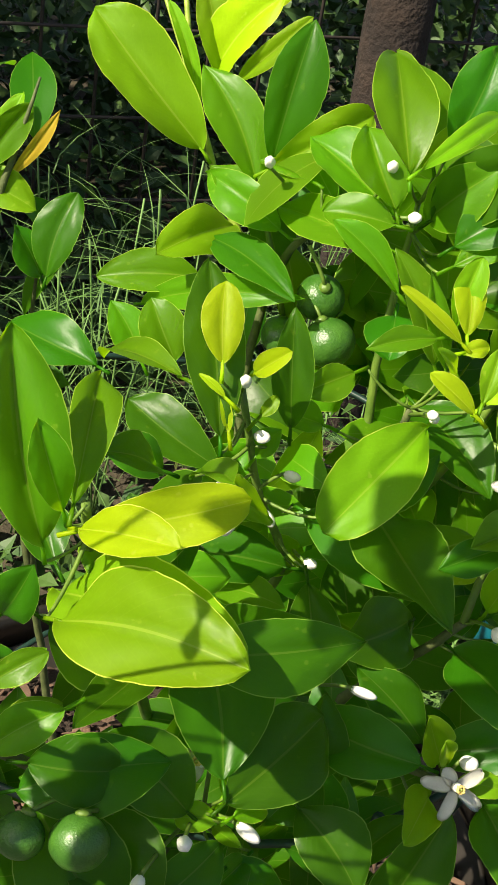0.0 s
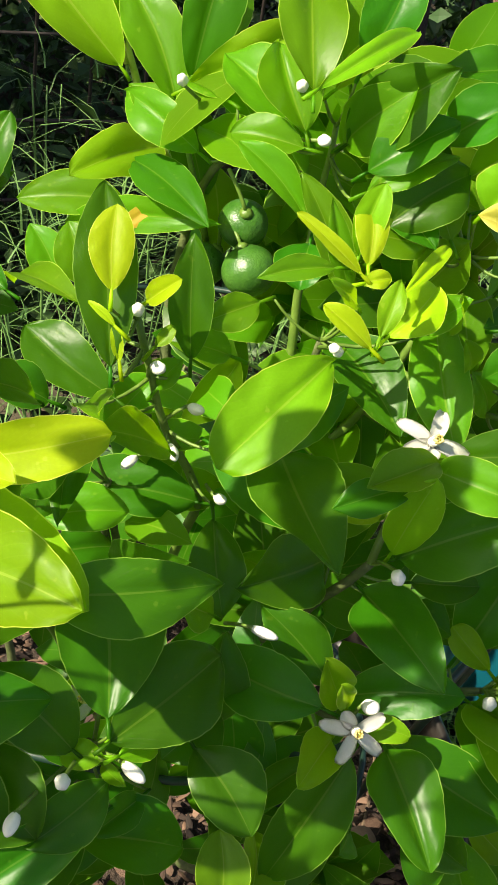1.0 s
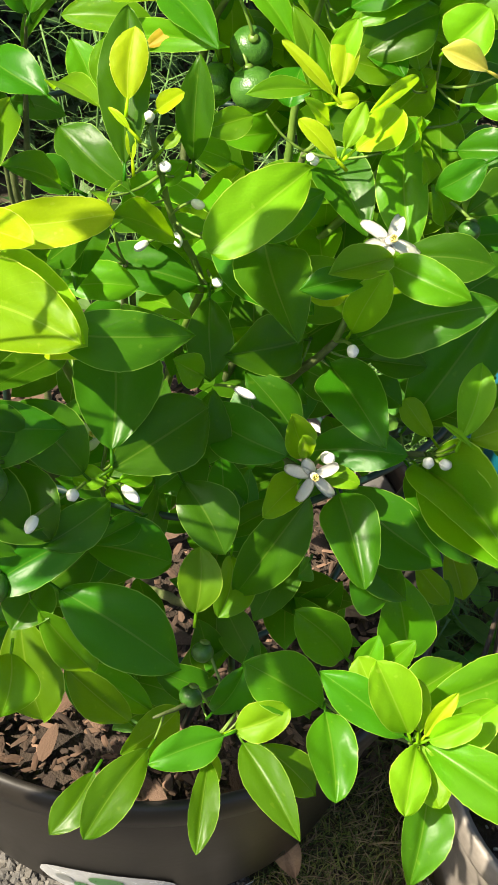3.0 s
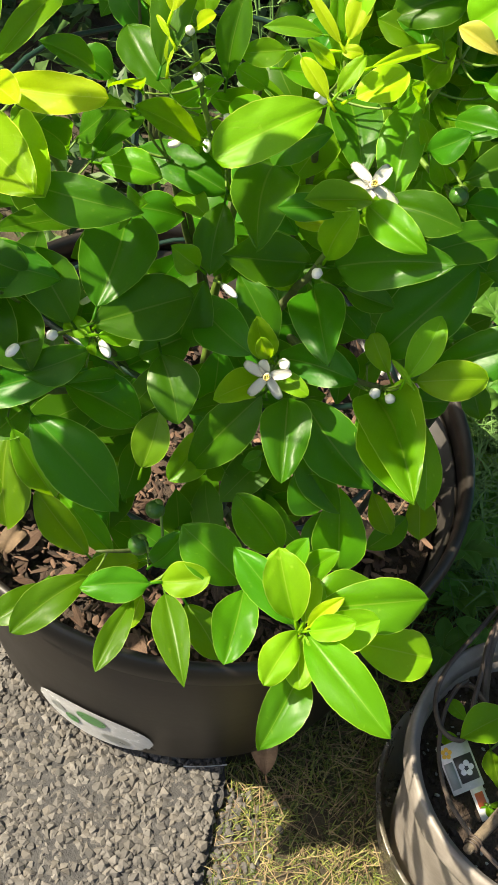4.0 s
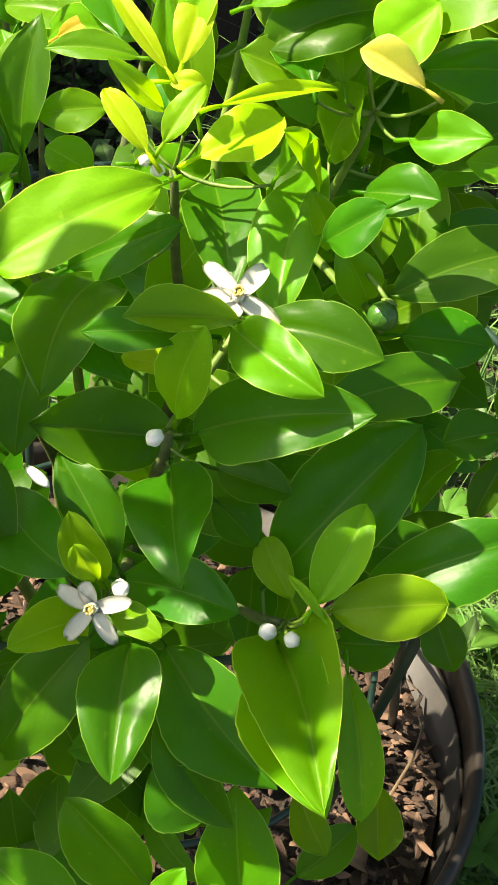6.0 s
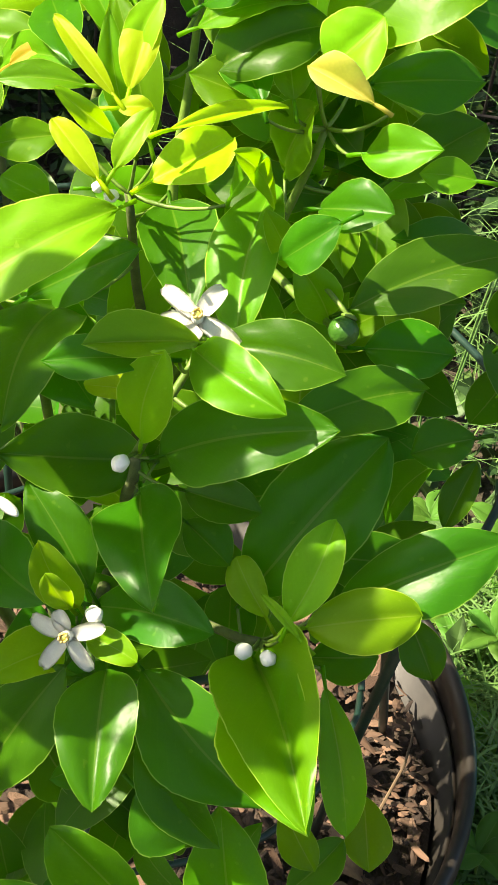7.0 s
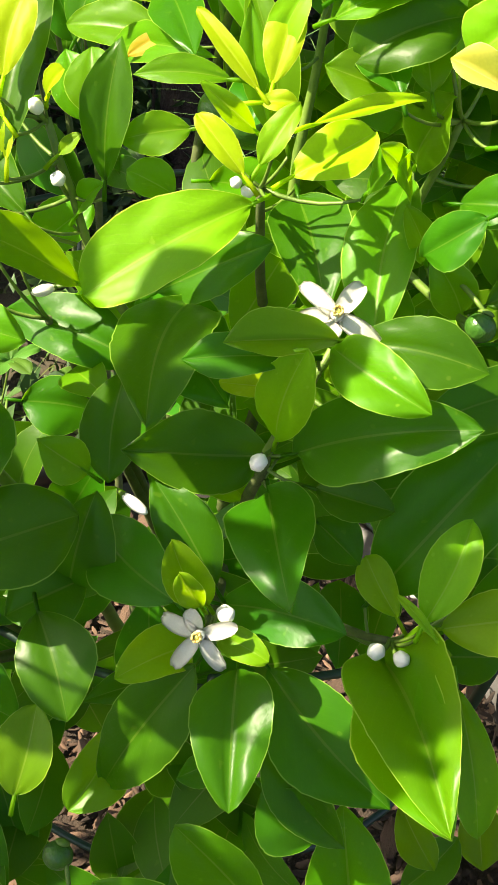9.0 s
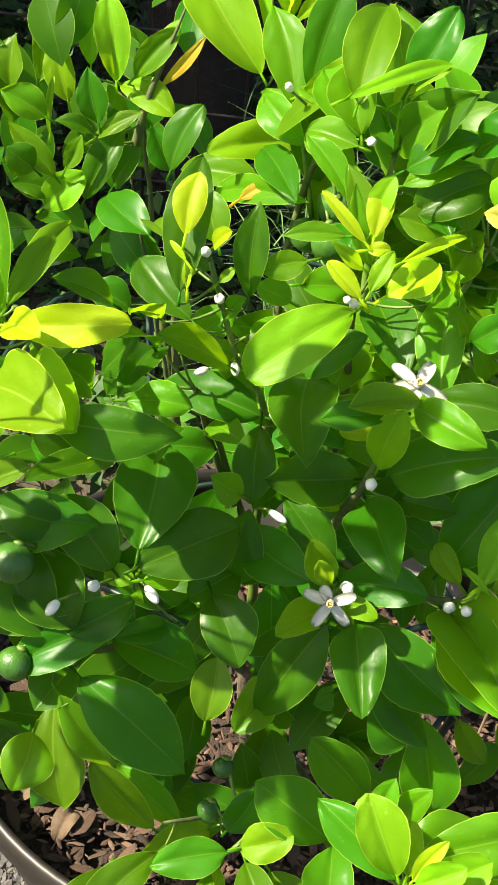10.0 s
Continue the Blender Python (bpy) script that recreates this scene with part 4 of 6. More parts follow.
leaf(plant, "old", (-0.098, -0.199, 0.662), (-0.113, -0.221, 0.693), 0.019, 10, 20, 16)
leaf(plant, "old", (-0.091, -0.184, 0.702), (-0.116, -0.201, 0.724), 0.016, 22, 22, 18)
leaf(plant, "old", (-0.144, -0.194, 0.649), (-0.135, -0.205, 0.681), 0.018, 3, 19, 18)
leaf(plant, "old", (-0.122, -0.177, 0.655), (-0.131, -0.150, 0.666), 0.020, 3, 16, 5)
leaf(plant, "mid", (-0.070, -0.162, 0.681), (-0.077, -0.227, 0.728), 0.014, 17, 16, 3)
leaf(plant, "old", (-0.072, -0.167, 0.667), (-0.081, -0.234, 0.720), 0.015, -16, 22, 8)
leaf(plant, "old", (-0.072, -0.147, 0.652), (-0.084, -0.206, 0.664), 0.017, -5, 19, 21)
leaf(plant, "mid", (-0.085, -0.168, 0.633), (-0.051, -0.170, 0.635), 0.020, -8, 14, 11)
leaf(plant, "mid", (-0.035, -0.159, 0.655), (-0.069, -0.188, 0.691), 0.021, 22, 10, 5)
# sprig 9
leaf(plant, "mid", (-0.067, -0.238, 0.571), (-0.062, -0.256, 0.581), 0.006, 8, 13, 22)
leaf(plant, "old", (-0.050, -0.236, 0.546), (-0.075, -0.258, 0.556), 0.014, 1, 24, 10)
leaf(plant, "old", (-0.078, -0.248, 0.544), (-0.034, -0.248, 0.526), 0.030, -20, 19, 13)
leaf(plant, "mid", (-0.001, -0.236, 0.514), (-0.011, -0.267, 0.505), 0.021, -18, 24, 20)
leaf(plant, "old", (-0.019, -0.214, 0.568), (-0.043, -0.231, 0.561), 0.027, 0, 8, 21)
leaf(plant, "mid", (-0.021, -0.200, 0.606), (-0.038, -0.205, 0.622), 0.017, 6, 18, 2)
leaf(plant, "old", (-0.024, -0.217, 0.558), (-0.017, -0.205, 0.603), 0.027, 11, 9, 13)
leaf(plant, "mid", (-0.112, -0.280, 0.503), (-0.118, -0.306, 0.489), 0.026, -17, 14, 22)
leaf(plant, "old", (-0.096, -0.255, 0.528), (-0.112, -0.277, 0.517), 0.027, 12, 21, 9)
# sprig 10
leaf(plant, "new", (0.076, -0.320, 0.477), (0.057, -0.290, 0.499), 0.026, -16, 9, 7)
leaf(plant, "mid", (0.081, -0.320, 0.477), (0.083, -0.287, 0.473), 0.016, 21, 19, 22)
leaf(plant, "mid", (0.068, -0.277, 0.466), (0.074, -0.272, 0.490), 0.014, -8, 15, 24)
leaf(plant, "mid", (0.082, -0.273, 0.455), (0.093, -0.276, 0.489), 0.016, -16, 12, 21)
leaf(plant, "mid", (0.082, -0.299, 0.468), (0.122, -0.279, 0.470), 0.024, -19, 24, 9)
leaf(plant, "old", (0.056, -0.256, 0.523), (0.077, -0.261, 0.505), 0.030, 8, 21, 4)
leaf(plant, "old", (-0.009, -0.285, 0.447), (0.005, -0.278, 0.478), 0.020, 12, 21, 19)
# sprig 11
leaf(plant_c, "old", (0.160, -0.130, 0.650), (0.173, -0.131, 0.678), 0.032, 10, 23, 6)
leaf(plant_c, "old", (0.164, -0.143, 0.639), (0.179, -0.145, 0.661), 0.026, -7, 24, 7)
# sprig 12
leaf(plant_b, "mid", (-0.195, 0.078, 0.675), (-0.193, 0.089, 0.706), 0.022, -15, 21, 18)
leaf(plant_b, "mid", (-0.183, 0.107, 0.667), (-0.182, 0.127, 0.708), 0.019, 20, 9, 9)
leaf(plant_b, "new", (-0.162, 0.095, 0.661), (-0.172, 0.109, 0.697), 0.020, -5, 10, 10)
leaf(plant_b, "new", (-0.149, 0.103, 0.684), (-0.149, 0.111, 0.712), 0.014, -7, 15, 5)
leaf(plant_b, "new", (-0.130, 0.086, 0.683), (-0.140, 0.108, 0.729), 0.022, 14, 20, 11)
leaf(plant_b, "mid", (-0.119, 0.091, 0.685), (-0.093, 0.101, 0.716), 0.017, 20, 17, 22)
leaf(plant_b, "orange", (-0.103, 0.099, 0.677), (-0.077, 0.110, 0.709), 0.008, 23, 16, 6)
leaf(plant_b, "new", (-0.129, 0.102, 0.674), (-0.092, 0.080, 0.667), 0.020, 5, 18, 18)
leaf(plant_b, "old", (-0.138, 0.068, 0.662), (-0.147, 0.079, 0.694), 0.020, -3, 21, 5)
leaf(plant_b, "old", (-0.090, 0.053, 0.643), (-0.073, 0.070, 0.682), 0.024, -15, 13, 12)
leaf(plant_b, "old", (-0.091, 0.061, 0.639), (-0.105, 0.067, 0.666), 0.020, 6, 11, 10)
leaf(plant_b, "old", (-0.144, 0.055, 0.615), (-0.122, 0.075, 0.659), 0.020, 2, 23, 23)
leaf(plant_b, "mid", (-0.141, 0.068, 0.651), (-0.111, 0.070, 0.672), 0.012, -8, 17, 14)
leaf(plant_b, "mid", (-0.162, 0.053, 0.629), (-0.195, 0.063, 0.660), 0.017, 17, 11, 12)
leaf(plant_b, "old", (-0.141, 0.066, 0.656), (-0.165, 0.059, 0.665), 0.012, 18, 18, 24)
leaf(plant_b, "mid", (-0.156, 0.051, 0.637), (-0.146, 0.055, 0.660), 0.012, 10, 18, 3)
leaf(plant_b, "new", (-0.170, 0.053, 0.607), (-0.144, 0.058, 0.632), 0.022, 18, 9, 23)
leaf(plant_b, "old", (-0.164, 0.058, 0.615), (-0.190, 0.050, 0.624), 0.019, 5, 17, 8)
leaf(plant_b, "mid", (-0.171, 0.069, 0.662), (-0.199, 0.067, 0.678), 0.022, -1, 22, 7)
leaf(plant_b, "new", (-0.170, 0.074, 0.648), (-0.169, 0.086, 0.682), 0.005, -10, 19, 23)
leaf(plant_b, "mid", (-0.124, 0.098, 0.657), (-0.137, 0.097, 0.675), 0.010, -10, 15, 2)
leaf(plant_b, "old", (-0.175, 0.048, 0.636), (-0.192, 0.045, 0.651), 0.022, -3, 9, 11)
leaf(plant_b, "old", (-0.128, 0.067, 0.619), (-0.111, 0.074, 0.646), 0.022, -10, 22, 23)
leaf(plant_b, "new", (-0.109, 0.120, 0.677), (-0.094, 0.124, 0.712), 0.013, -14, 23, 22)


def branch(owner, points, r0, r1, mat, name="branch"):
    pts = [Vector(p) for p in points]
    path = []
    for a, b in zip(pts, pts[1:]):
        n = max(2, int((b - a).length / 0.012))
        path += [a.lerp(b, k / n) for k in range(n)]
    path.append(pts[-1])
    for _ in range(6):
        path = [path[0]] + [(path[k - 1] + 2 * path[k] + path[k + 1]) / 4 for k in range(1, len(path) - 1)] + [path[-1]]
    path = [p + Vector((noise.noise(p * 40), noise.noise(p * 40 + Vector((5, 0, 0))), 0)) * 0.0016 for p in path]
    bm = bmesh.new()
    last = len(path) - 1
    tube(bm, path, [r0 + (r1 - r0) * k / last for k in range(last + 1)], 8)
    part(name, bm, mat, owner)
    return path


WOOD = []
for points, r0, r1, mat in (
    (((0.005, -0.02, 0.175), (-0.005, -0.05, 0.30), (0.0, -0.09, 0.42)), 0.0085, 0.006, BARK),
    (((0.0, -0.09, 0.42), (0.025, -0.14, 0.52), (0.039, -0.200, 0.628)), 0.0048, 0.0018, STEM),
    (((0.039, -0.200, 0.628), (0.048, -0.19, 0.650), (0.056, -0.178, 0.664)), 0.0018, 0.0012, STEM_GREEN),
    (((0.025, -0.14, 0.52), (0.026, -0.19, 0.54), (0.029, -0.235, 0.574)), 0.0032, 0.0014, STEM),
    (((0.025, -0.14, 0.52), (0.065, -0.19, 0.54), (0.090, -0.225, 0.575)), 0.0032, 0.0014, STEM),
    (((0.0, -0.09, 0.42), (0.03, -0.11, 0.58), (0.022, -0.145, 0.695)), 0.004, 0.0015, STEM),
    (((0.03, -0.11, 0.58), (0.07, -0.12, 0.66), (0.085, -0.125, 0.72)), 0.003, 0.0012, STEM_GREEN),
    (((0.03, -0.11, 0.58), (0.03, -0.09, 0.68), (0.035, -0.085, 0.755)), 0.003, 0.0012, STEM_GREEN),
    (((-0.005, -0.05, 0.30), (-0.012, -0.08, 0.50), (-0.010, -0.136, 0.612), (-0.036, -0.142, 0.650), (-0.049, -0.145, 0.708)), 0.0042, 0.0014, STEM_GREEN),
    (((-0.012, -0.08, 0.50), (-0.014, -0.045, 0.66), (-0.004, -0.045, 0.72), (0.010, -0.090, 0.752)), 0.0036, 0.0014, STEM),
    (((-0.005, -0.05, 0.30), (-0.06, -0.12, 0.50), (-0.118, -0.212, 0.690), (-0.126, -0.232, 0.728)), 0.004, 0.0016, STEM_GREEN),
    (((-0.005, -0.05, 0.30), (-0.05, -0.15, 0.45), (-0.072, -0.232, 0.578)), 0.004, 0.0014, STEM),
    (((-0.0004, -0.0234, 0.6769), (-0.0108, -0.0107, 0.6969), (-0.0189, -0.0029, 0.7117), (-0.0316, 0.0042, 0.7371), (-0.0350, 0.0093, 0.7542), (-0.0379, 0.0248, 0.7818), (-0.0390, 0.0403, 0.8016)), 0.0022, 0.0012, STEM_BRIGHT),
    (((-0.0316, 0.0042, 0.7371), (-0.0349, 0.0200, 0.7683), (-0.0437, 0.0280, 0.7830), (-0.0488, 0.0400, 0.7962)), 0.0013, 0.0009, STEM_BRIGHT),
    (((-0.0014, -0.0520, 0.6819), (-0.0085, -0.0424, 0.7083), (-0.0112, -0.0358, 0.7243), (-0.0155, -0.0323, 0.7388)), 0.0015, 0.0010, STEM_GREEN),
    (((0.070, -0.12, 0.66), (0.090, -0.15, 0.66), (0.100, -0.165, 0.668)), 0.0018, 0.0012, STEM_GREEN),
    # next three limbs are out of view, added to carry the shade leaves
    (((-0.05, -0.15, 0.45), (-0.16, -0.18, 0.58), (-0.27, -0.20, 0.70)), 0.0034, 0.0014, STEM),
    (((-0.27, -0.20, 0.70), (-0.29, -0.27, 0.85), (-0.29, -0.31, 1.03)), 0.0013, 0.0008, STEM_GREEN),
    (((-0.16, -0.18, 0.58), (-0.20, -0.28, 0.74), (-0.225, -0.33, 0.89)), 0.0013, 0.0008, STEM_GREEN),
    (((-0.05, -0.15, 0.45), (-0.09, -0.22, 0.50), (-0.110, -0.265, 0.545)), 0.003, 0.0014, STEM),
    (((0.0, -0.02, 0.20), (0.03, -0.17, 0.36), (0.062, -0.29, 0.44), (0.078, -0.330, 0.482)), 0.0042, 0.0009, STEM),
    (((0.03, -0.17, 0.36), (0.01, -0.25, 0.42), (0.0, -0.300, 0.462)), 0.003, 0.0007, STEM),
    (((0.01, -0.25, 0.42), (-0.03, -0.29, 0.46), (-0.043, -0.294, 0.460)), 0.0024, 0.0007, STEM),
):
    WOOD += branch(plant, points, r0, r1, mat)
for points in (((-0.0529, -0.1343, 0.6199), (-0.0486, -0.1078, 0.5757), (-0.0390, -0.0861, 0.5267), (-0.0253, -0.0742, 0.4822), (-0.0074, -0.0555, 0.4161)), ((-0.0447, -0.1133, 0.5843), (-0.0356, -0.0845, 0.5283), (-0.0238, -0.0717, 0.4847), (-0.0058, -0.0553, 0.4164))):
    WOOD += branch(plant, points, 0.0016, 0.0030, STEM)
WOOD_B = []
for points in (((-0.05, 0.09, 0.18), (-0.08, 0.10, 0.40), (-0.12, 0.085, 0.62)), ((-0.08, 0.10, 0.40), (-0.09, 0.10, 0.58), (-0.09, 0.075, 0.64)), ((-0.08, 0.10, 0.40), (-0.11, 0.11, 0.60), (-0.12, 0.10, 0.70)), ((-0.12, 0.085, 0.62), (-0.11, 0.085, 0.68), (-0.09, 0.10, 0.73))):
    WOOD_B += branch(plant_b, points, 0.0036, 0.0007, STEM)
WOOD_C = branch(plant_c, ((0.44, 0.17, 0.30), (0.34, 0.04, 0.50), (0.20, -0.12, 0.60)), 0.005, 0.0015, STEM)

for owner, wood in ((plant, WOOD), (plant_b, WOOD_B), (plant_c, WOOD_C)):
    bm = bmesh.new()
    for end in twig_ends[owner.name]:
        near = min(wood, key=lambda p: (p - end).length + 0.6 * max(0.0, p.z - end.z))
        gap = (near - end).length
        if 0.002 < gap < 0.036:
            tube(bm, arc(end, near, Vector((0, 0, -0.10 * gap)), 5), [0.00055 + 0.0005 * k / 5 * min(1, gap / 0.05) for k in range(6)], 6)
    twigs = part("twig_mass", bm, STEM_GREEN, owner, "thin green twigs")
    twigs["kind"] = "stuff"


# inner foliage seen in pieces between the near leaves, plus unseen leaves added for shade
def inner_or_shade_leaves(owner, count, seed, place, tone="old"):
    rng = random.Random(seed)
    verts, faces, uvs = [], [], []
    for _ in range(count):
        at, size = place(rng)
        turn = Euler((rng.uniform(-0.9, 0.9), rng.uniform(-0.7, 0.7), rng.uniform(0, 6.28))).to_matrix()
        lean = FACING.to_track_quat("Z", "Y").to_matrix()
        n = len(verts)
        half = size * rng.uniform(0.22, 0.28)
        fold = rng.uniform(0.05, 0.3)
        if owner is plant and at.x > 0.112 and at.y < -0.08 and at.z < 0.52:
            continue
        for i in range(9):
            s = i / 8
            w = half * max(0.0, math.sin(math.pi * s ** 1.1)) ** 0.72
            for u in (-1, -0.5, 0, 0.5, 1):
                verts.append(at + lean @ (turn @ Vector((u * w, (s - 0.5) * size, abs(u) * w * fold - 0.12 * size * (s - 0.4) ** 2 * 4))))
                uvs.append((0.5 + 0.5 * u, s))
        faces += [[n + 5 * i + j, n + 5 * i + j + 1, n + 5 * i + j + 6, n + 5 * i + j + 5] for i in range(8) for j in range(4)]
    me = bpy.data.meshes.new("inner_foliage")
    me.from_pydata(verts, [], faces)
    layer = me.uv_layers.new(name="UVMap")
    for loop in me.loops:
        layer.data[loop.index].uv = uvs[loop.vertex_index]
    me.polygons.foreach_set("use_smooth", [True] * len(me.polygons))
    me.materials.append(LEAF[tone])
    ob = new("inner_foliage", me)
    ob.parent = owner
    ob["kind"] = "stuff"
    return ob


GAP_AT, GAP_WAY = Vector((-0.0203, -0.1739, 0.6087)), Vector((-0.1034, 0.7590, -0.6429))     # an opening between two shoots


def in_gap(at):
    d = at - GAP_AT
    return (d - GAP_WAY * d.dot(GAP_WAY)).length < 0.036


def within_bush(rng):
    while True:
        x, z = rng.uniform(-0.16, 0.14), rng.uniform(0.40, 0.74)
        front = -0.30 + (z - 0.44) * 0.62
        y = front + rng.uniform(0.055, 0.17)
        if not in_gap(Vector((x, y, z))) and not (x < -0.02 and 0.53 < z < 0.67 and y > -0.205) and not (z > 0.59 and x < -0.175 + 0.31 * (y + 0.546)) and not (0.05 < x < 0.13 and z < 0.50) and (Vector((x, y, z)) - Vector((0.003, -0.085, 0.695))).length > 0.055:
            return Vector((x, y, z)), rng.uniform(0.040, 0.056)


inner_or_shade_leaves(plant, 210, 31, within_bush)
# next seven groups: unseen leaves added left of the bush to cast shade
inner_or_shade_leaves(plant, 70, 34, lambda g: (Vector((g.uniform(-0.37, -0.265), g.uniform(-0.33, -0.14), g.uniform(0.54, 0.76))), g.uniform(0.05, 0.065)))
inner_or_shade_leaves(plant, 7, 45, lambda g: (Vector((g.uniform(-0.33, -0.27), g.uniform(-0.31, -0.255), g.uniform(0.765, 0.83))), g.uniform(0.045, 0.055)))
inner_or_shade_leaves(plant, 8, 42, lambda g: (Vector((g.uniform(-0.33, -0.27), g.uniform(-0.345, -0.305), g.uniform(0.79, 0.86))), g.uniform(0.045, 0.055)))
inner_or_shade_leaves(plant, 4, 43, lambda g: (Vector((g.uniform(-0.31, -0.26), g.uniform(-0.262, -0.225), g.uniform(0.985, 1.03))), g.uniform(0.040, 0.050)))
inner_or_shade_leaves(plant, 10, 35, lambda g: (Vector((g.uniform(-0.33, -0.27), g.uniform(-0.350, -0.290), g.uniform(1.005, 1.075))), g.uniform(0.045, 0.06)))
inner_or_shade_leaves(plant, 6, 40, lambda g: (Vector((g.uniform(-0.25, -0.20), g.uniform(-0.350, -0.303), g.uniform(0.865, 0.94))), g.uniform(0.04, 0.055)))
inner_or_shade_leaves(plant, 3, 44, lambda g: (Vector((g.uniform(-0.222, -0.182), g.uniform(-0.280, -0.255), g.uniform(0.935, 0.965))), g.uniform(0.045, 0.055)))
inner_or_shade_leaves(plant, 15, 36, lambda g: (Vector((g.uniform(0.0, 0.13), g.uniform(-0.06, 0.12), g.uniform(0.36, 0.58))), g.uniform(0.045, 0.06)))
inner_or_shade_leaves(plant, 30, 37, lambda g: (Vector((g.uniform(-0.03, 0.06), g.uniform(-0.10, 0.02), g.uniform(0.40, 0.56))), g.uniform(0.045, 0.06)))

inner_or_shade_leaves(plant, 22, 39, lambda g: (Vector((g.uniform(-0.09, 0.10), g.uniform(-0.25, -0.12), g.uniform(0.34, 0.45))), g.uniform(0.042, 0.056)))


def upper_bush(rng):
    while True:
        x, z = rng.uniform(-0.10, 0.13), rng.uniform(0.60, 0.755)
        at = Vector((x, -0.30 + (z - 0.44) * 0.62 + rng.uniform(0.045, 0.12), z))
        if (at - Vector((0.003, -0.095, 0.70))).length > 0.055 and at.x > -0.165 + 0.31 * (at.y + 0.546):
            return at, rng.uniform(0.036, 0.050)


inner_or_shade_leaves(plant, 118, 38, upper_bush, "mid")
inner_or_shade_leaves(plant_b, 44, 32, lambda g: (Vector((g.uniform(-0.24, -0.08), g.uniform(0.09, 0.18), g.uniform(0.52, 0.72))), g.uniform(0.04, 0.055)))
inner_or_shade_leaves(plant_c, 36, 33, lambda g: (lambda k: (Vector((0.20 + 0.22 * k + g.uniform(-0.05, 0.05), -0.10 + 0.26 * k + g.uniform(-0.04, 0.04), 0.60 - 0.16 * k + g.uniform(-0.06, 0.04))), g.uniform(0.045, 0.06)))(g.random()))


# ---- blossom, buds and fruit ----
def facing(at, way, spin=0.0):
    return Matrix.Translation(at) @ Vector(way).to_track_quat("Z", "Y").to_matrix().to_4x4() @ Matrix.Rotation(radians(spin), 4, "Z")


def petal_shape(length, width, back):
    bm = bmesh.new()
    n, m = 9, 3
    rows = []
    for i in range(n + 1):
        s = i / n
        w = 0.54 * width * (0.30 + 0.70 * math.sin(math.pi * (0.10 + 0.80 * s)) ** 0.7) * (1 if s < 0.9 else 0.62)
        a = radians(back) * s
        for_row = []
        for j in range(-m, m + 1):
            u = j / m
            y = 0.0012 + length * s
            z = 0.0009 + length * (0.25 * math.sin(3 * s) * 0.4 - math.tan(a) * s * 0.45) + 0.20 * width * u * u
            for_row.append(bm.verts.new((u * w, y, z)))
        rows.append(for_row)
    for a, b in zip(rows, rows[1:]):
        for k in range(2 * m):
            bm.faces.new((a[k], a[k + 1], b[k + 1], b[k]))
    bmesh.ops.solidify(bm, geom=bm.faces[:], thickness=0.0005)
    return bm


def flower(at, way, petals, stalk_to, spin):
    """An open citrus blossom: calyx, thick white petals, a ring of stamens, the green pistil."""
    bm = lathe([(0.0008, -0.0040), (0.0018, -0.0030), (0.0024, -0.0005), (0.0018, 0.0004), (0.0002, 0.0006)], 12)
    calyx = part("flower", bm, STEM_GREEN, plant, "open five-petalled white citrus blossom")
    calyx.matrix_basis = facing(at, way, spin)
    for turn, length, width, back in petals:
        part("petal", petal_shape(length, width, back), PETAL, calyx).rotation_euler.z = radians(turn)
    bm = bmesh.new()
    for k in range(20):
        a = 2 * math.pi * k / 20
        top = Vector((0.0014 * math.cos(a), 0.0014 * math.sin(a), 0.0058 + 0.0006 * (k % 3)))
        tube(bm, [Vector((0.0016 * math.cos(a), 0.0016 * math.sin(a), 0)), top], [0.0005, 0.0004], 5)
    part("stamens", bm, PETAL, calyx)
    bm = bmesh.new()
    for k in range(20):
        a = 2 * math.pi * k / 20
        top = Vector((0.0014 * math.cos(a), 0.0014 * math.sin(a), 0.0059 + 0.0006 * (k % 3)))
        tube(bm, [top, top + Vector((0, 0, 0.0014))], [0.00052, 0.0004], 5)
    part("anthers", bm, ANTHER, calyx, "yellow anthers")
    bm = bmesh.new()
    tube(bm, [Vector((0, 0, 0)), Vector((0, 0, 0.0050)), Vector((0, 0, 0.0068)), Vector((0, 0, 0.0076))], [0.0009, 0.0009, 0.0010, 0.0006], 8)
    part("pistil", bm, PISTIL, calyx)
    bm = bmesh.new()
    tube(bm, arc(Vector(at) - Vector(way).normalized() * 0.004, Vector(stalk_to), Vector((0, 0, -0.003)), 5), [0.0009] * 6, 6)
    part("flower_stalk", bm, STEM_GREEN, plant)


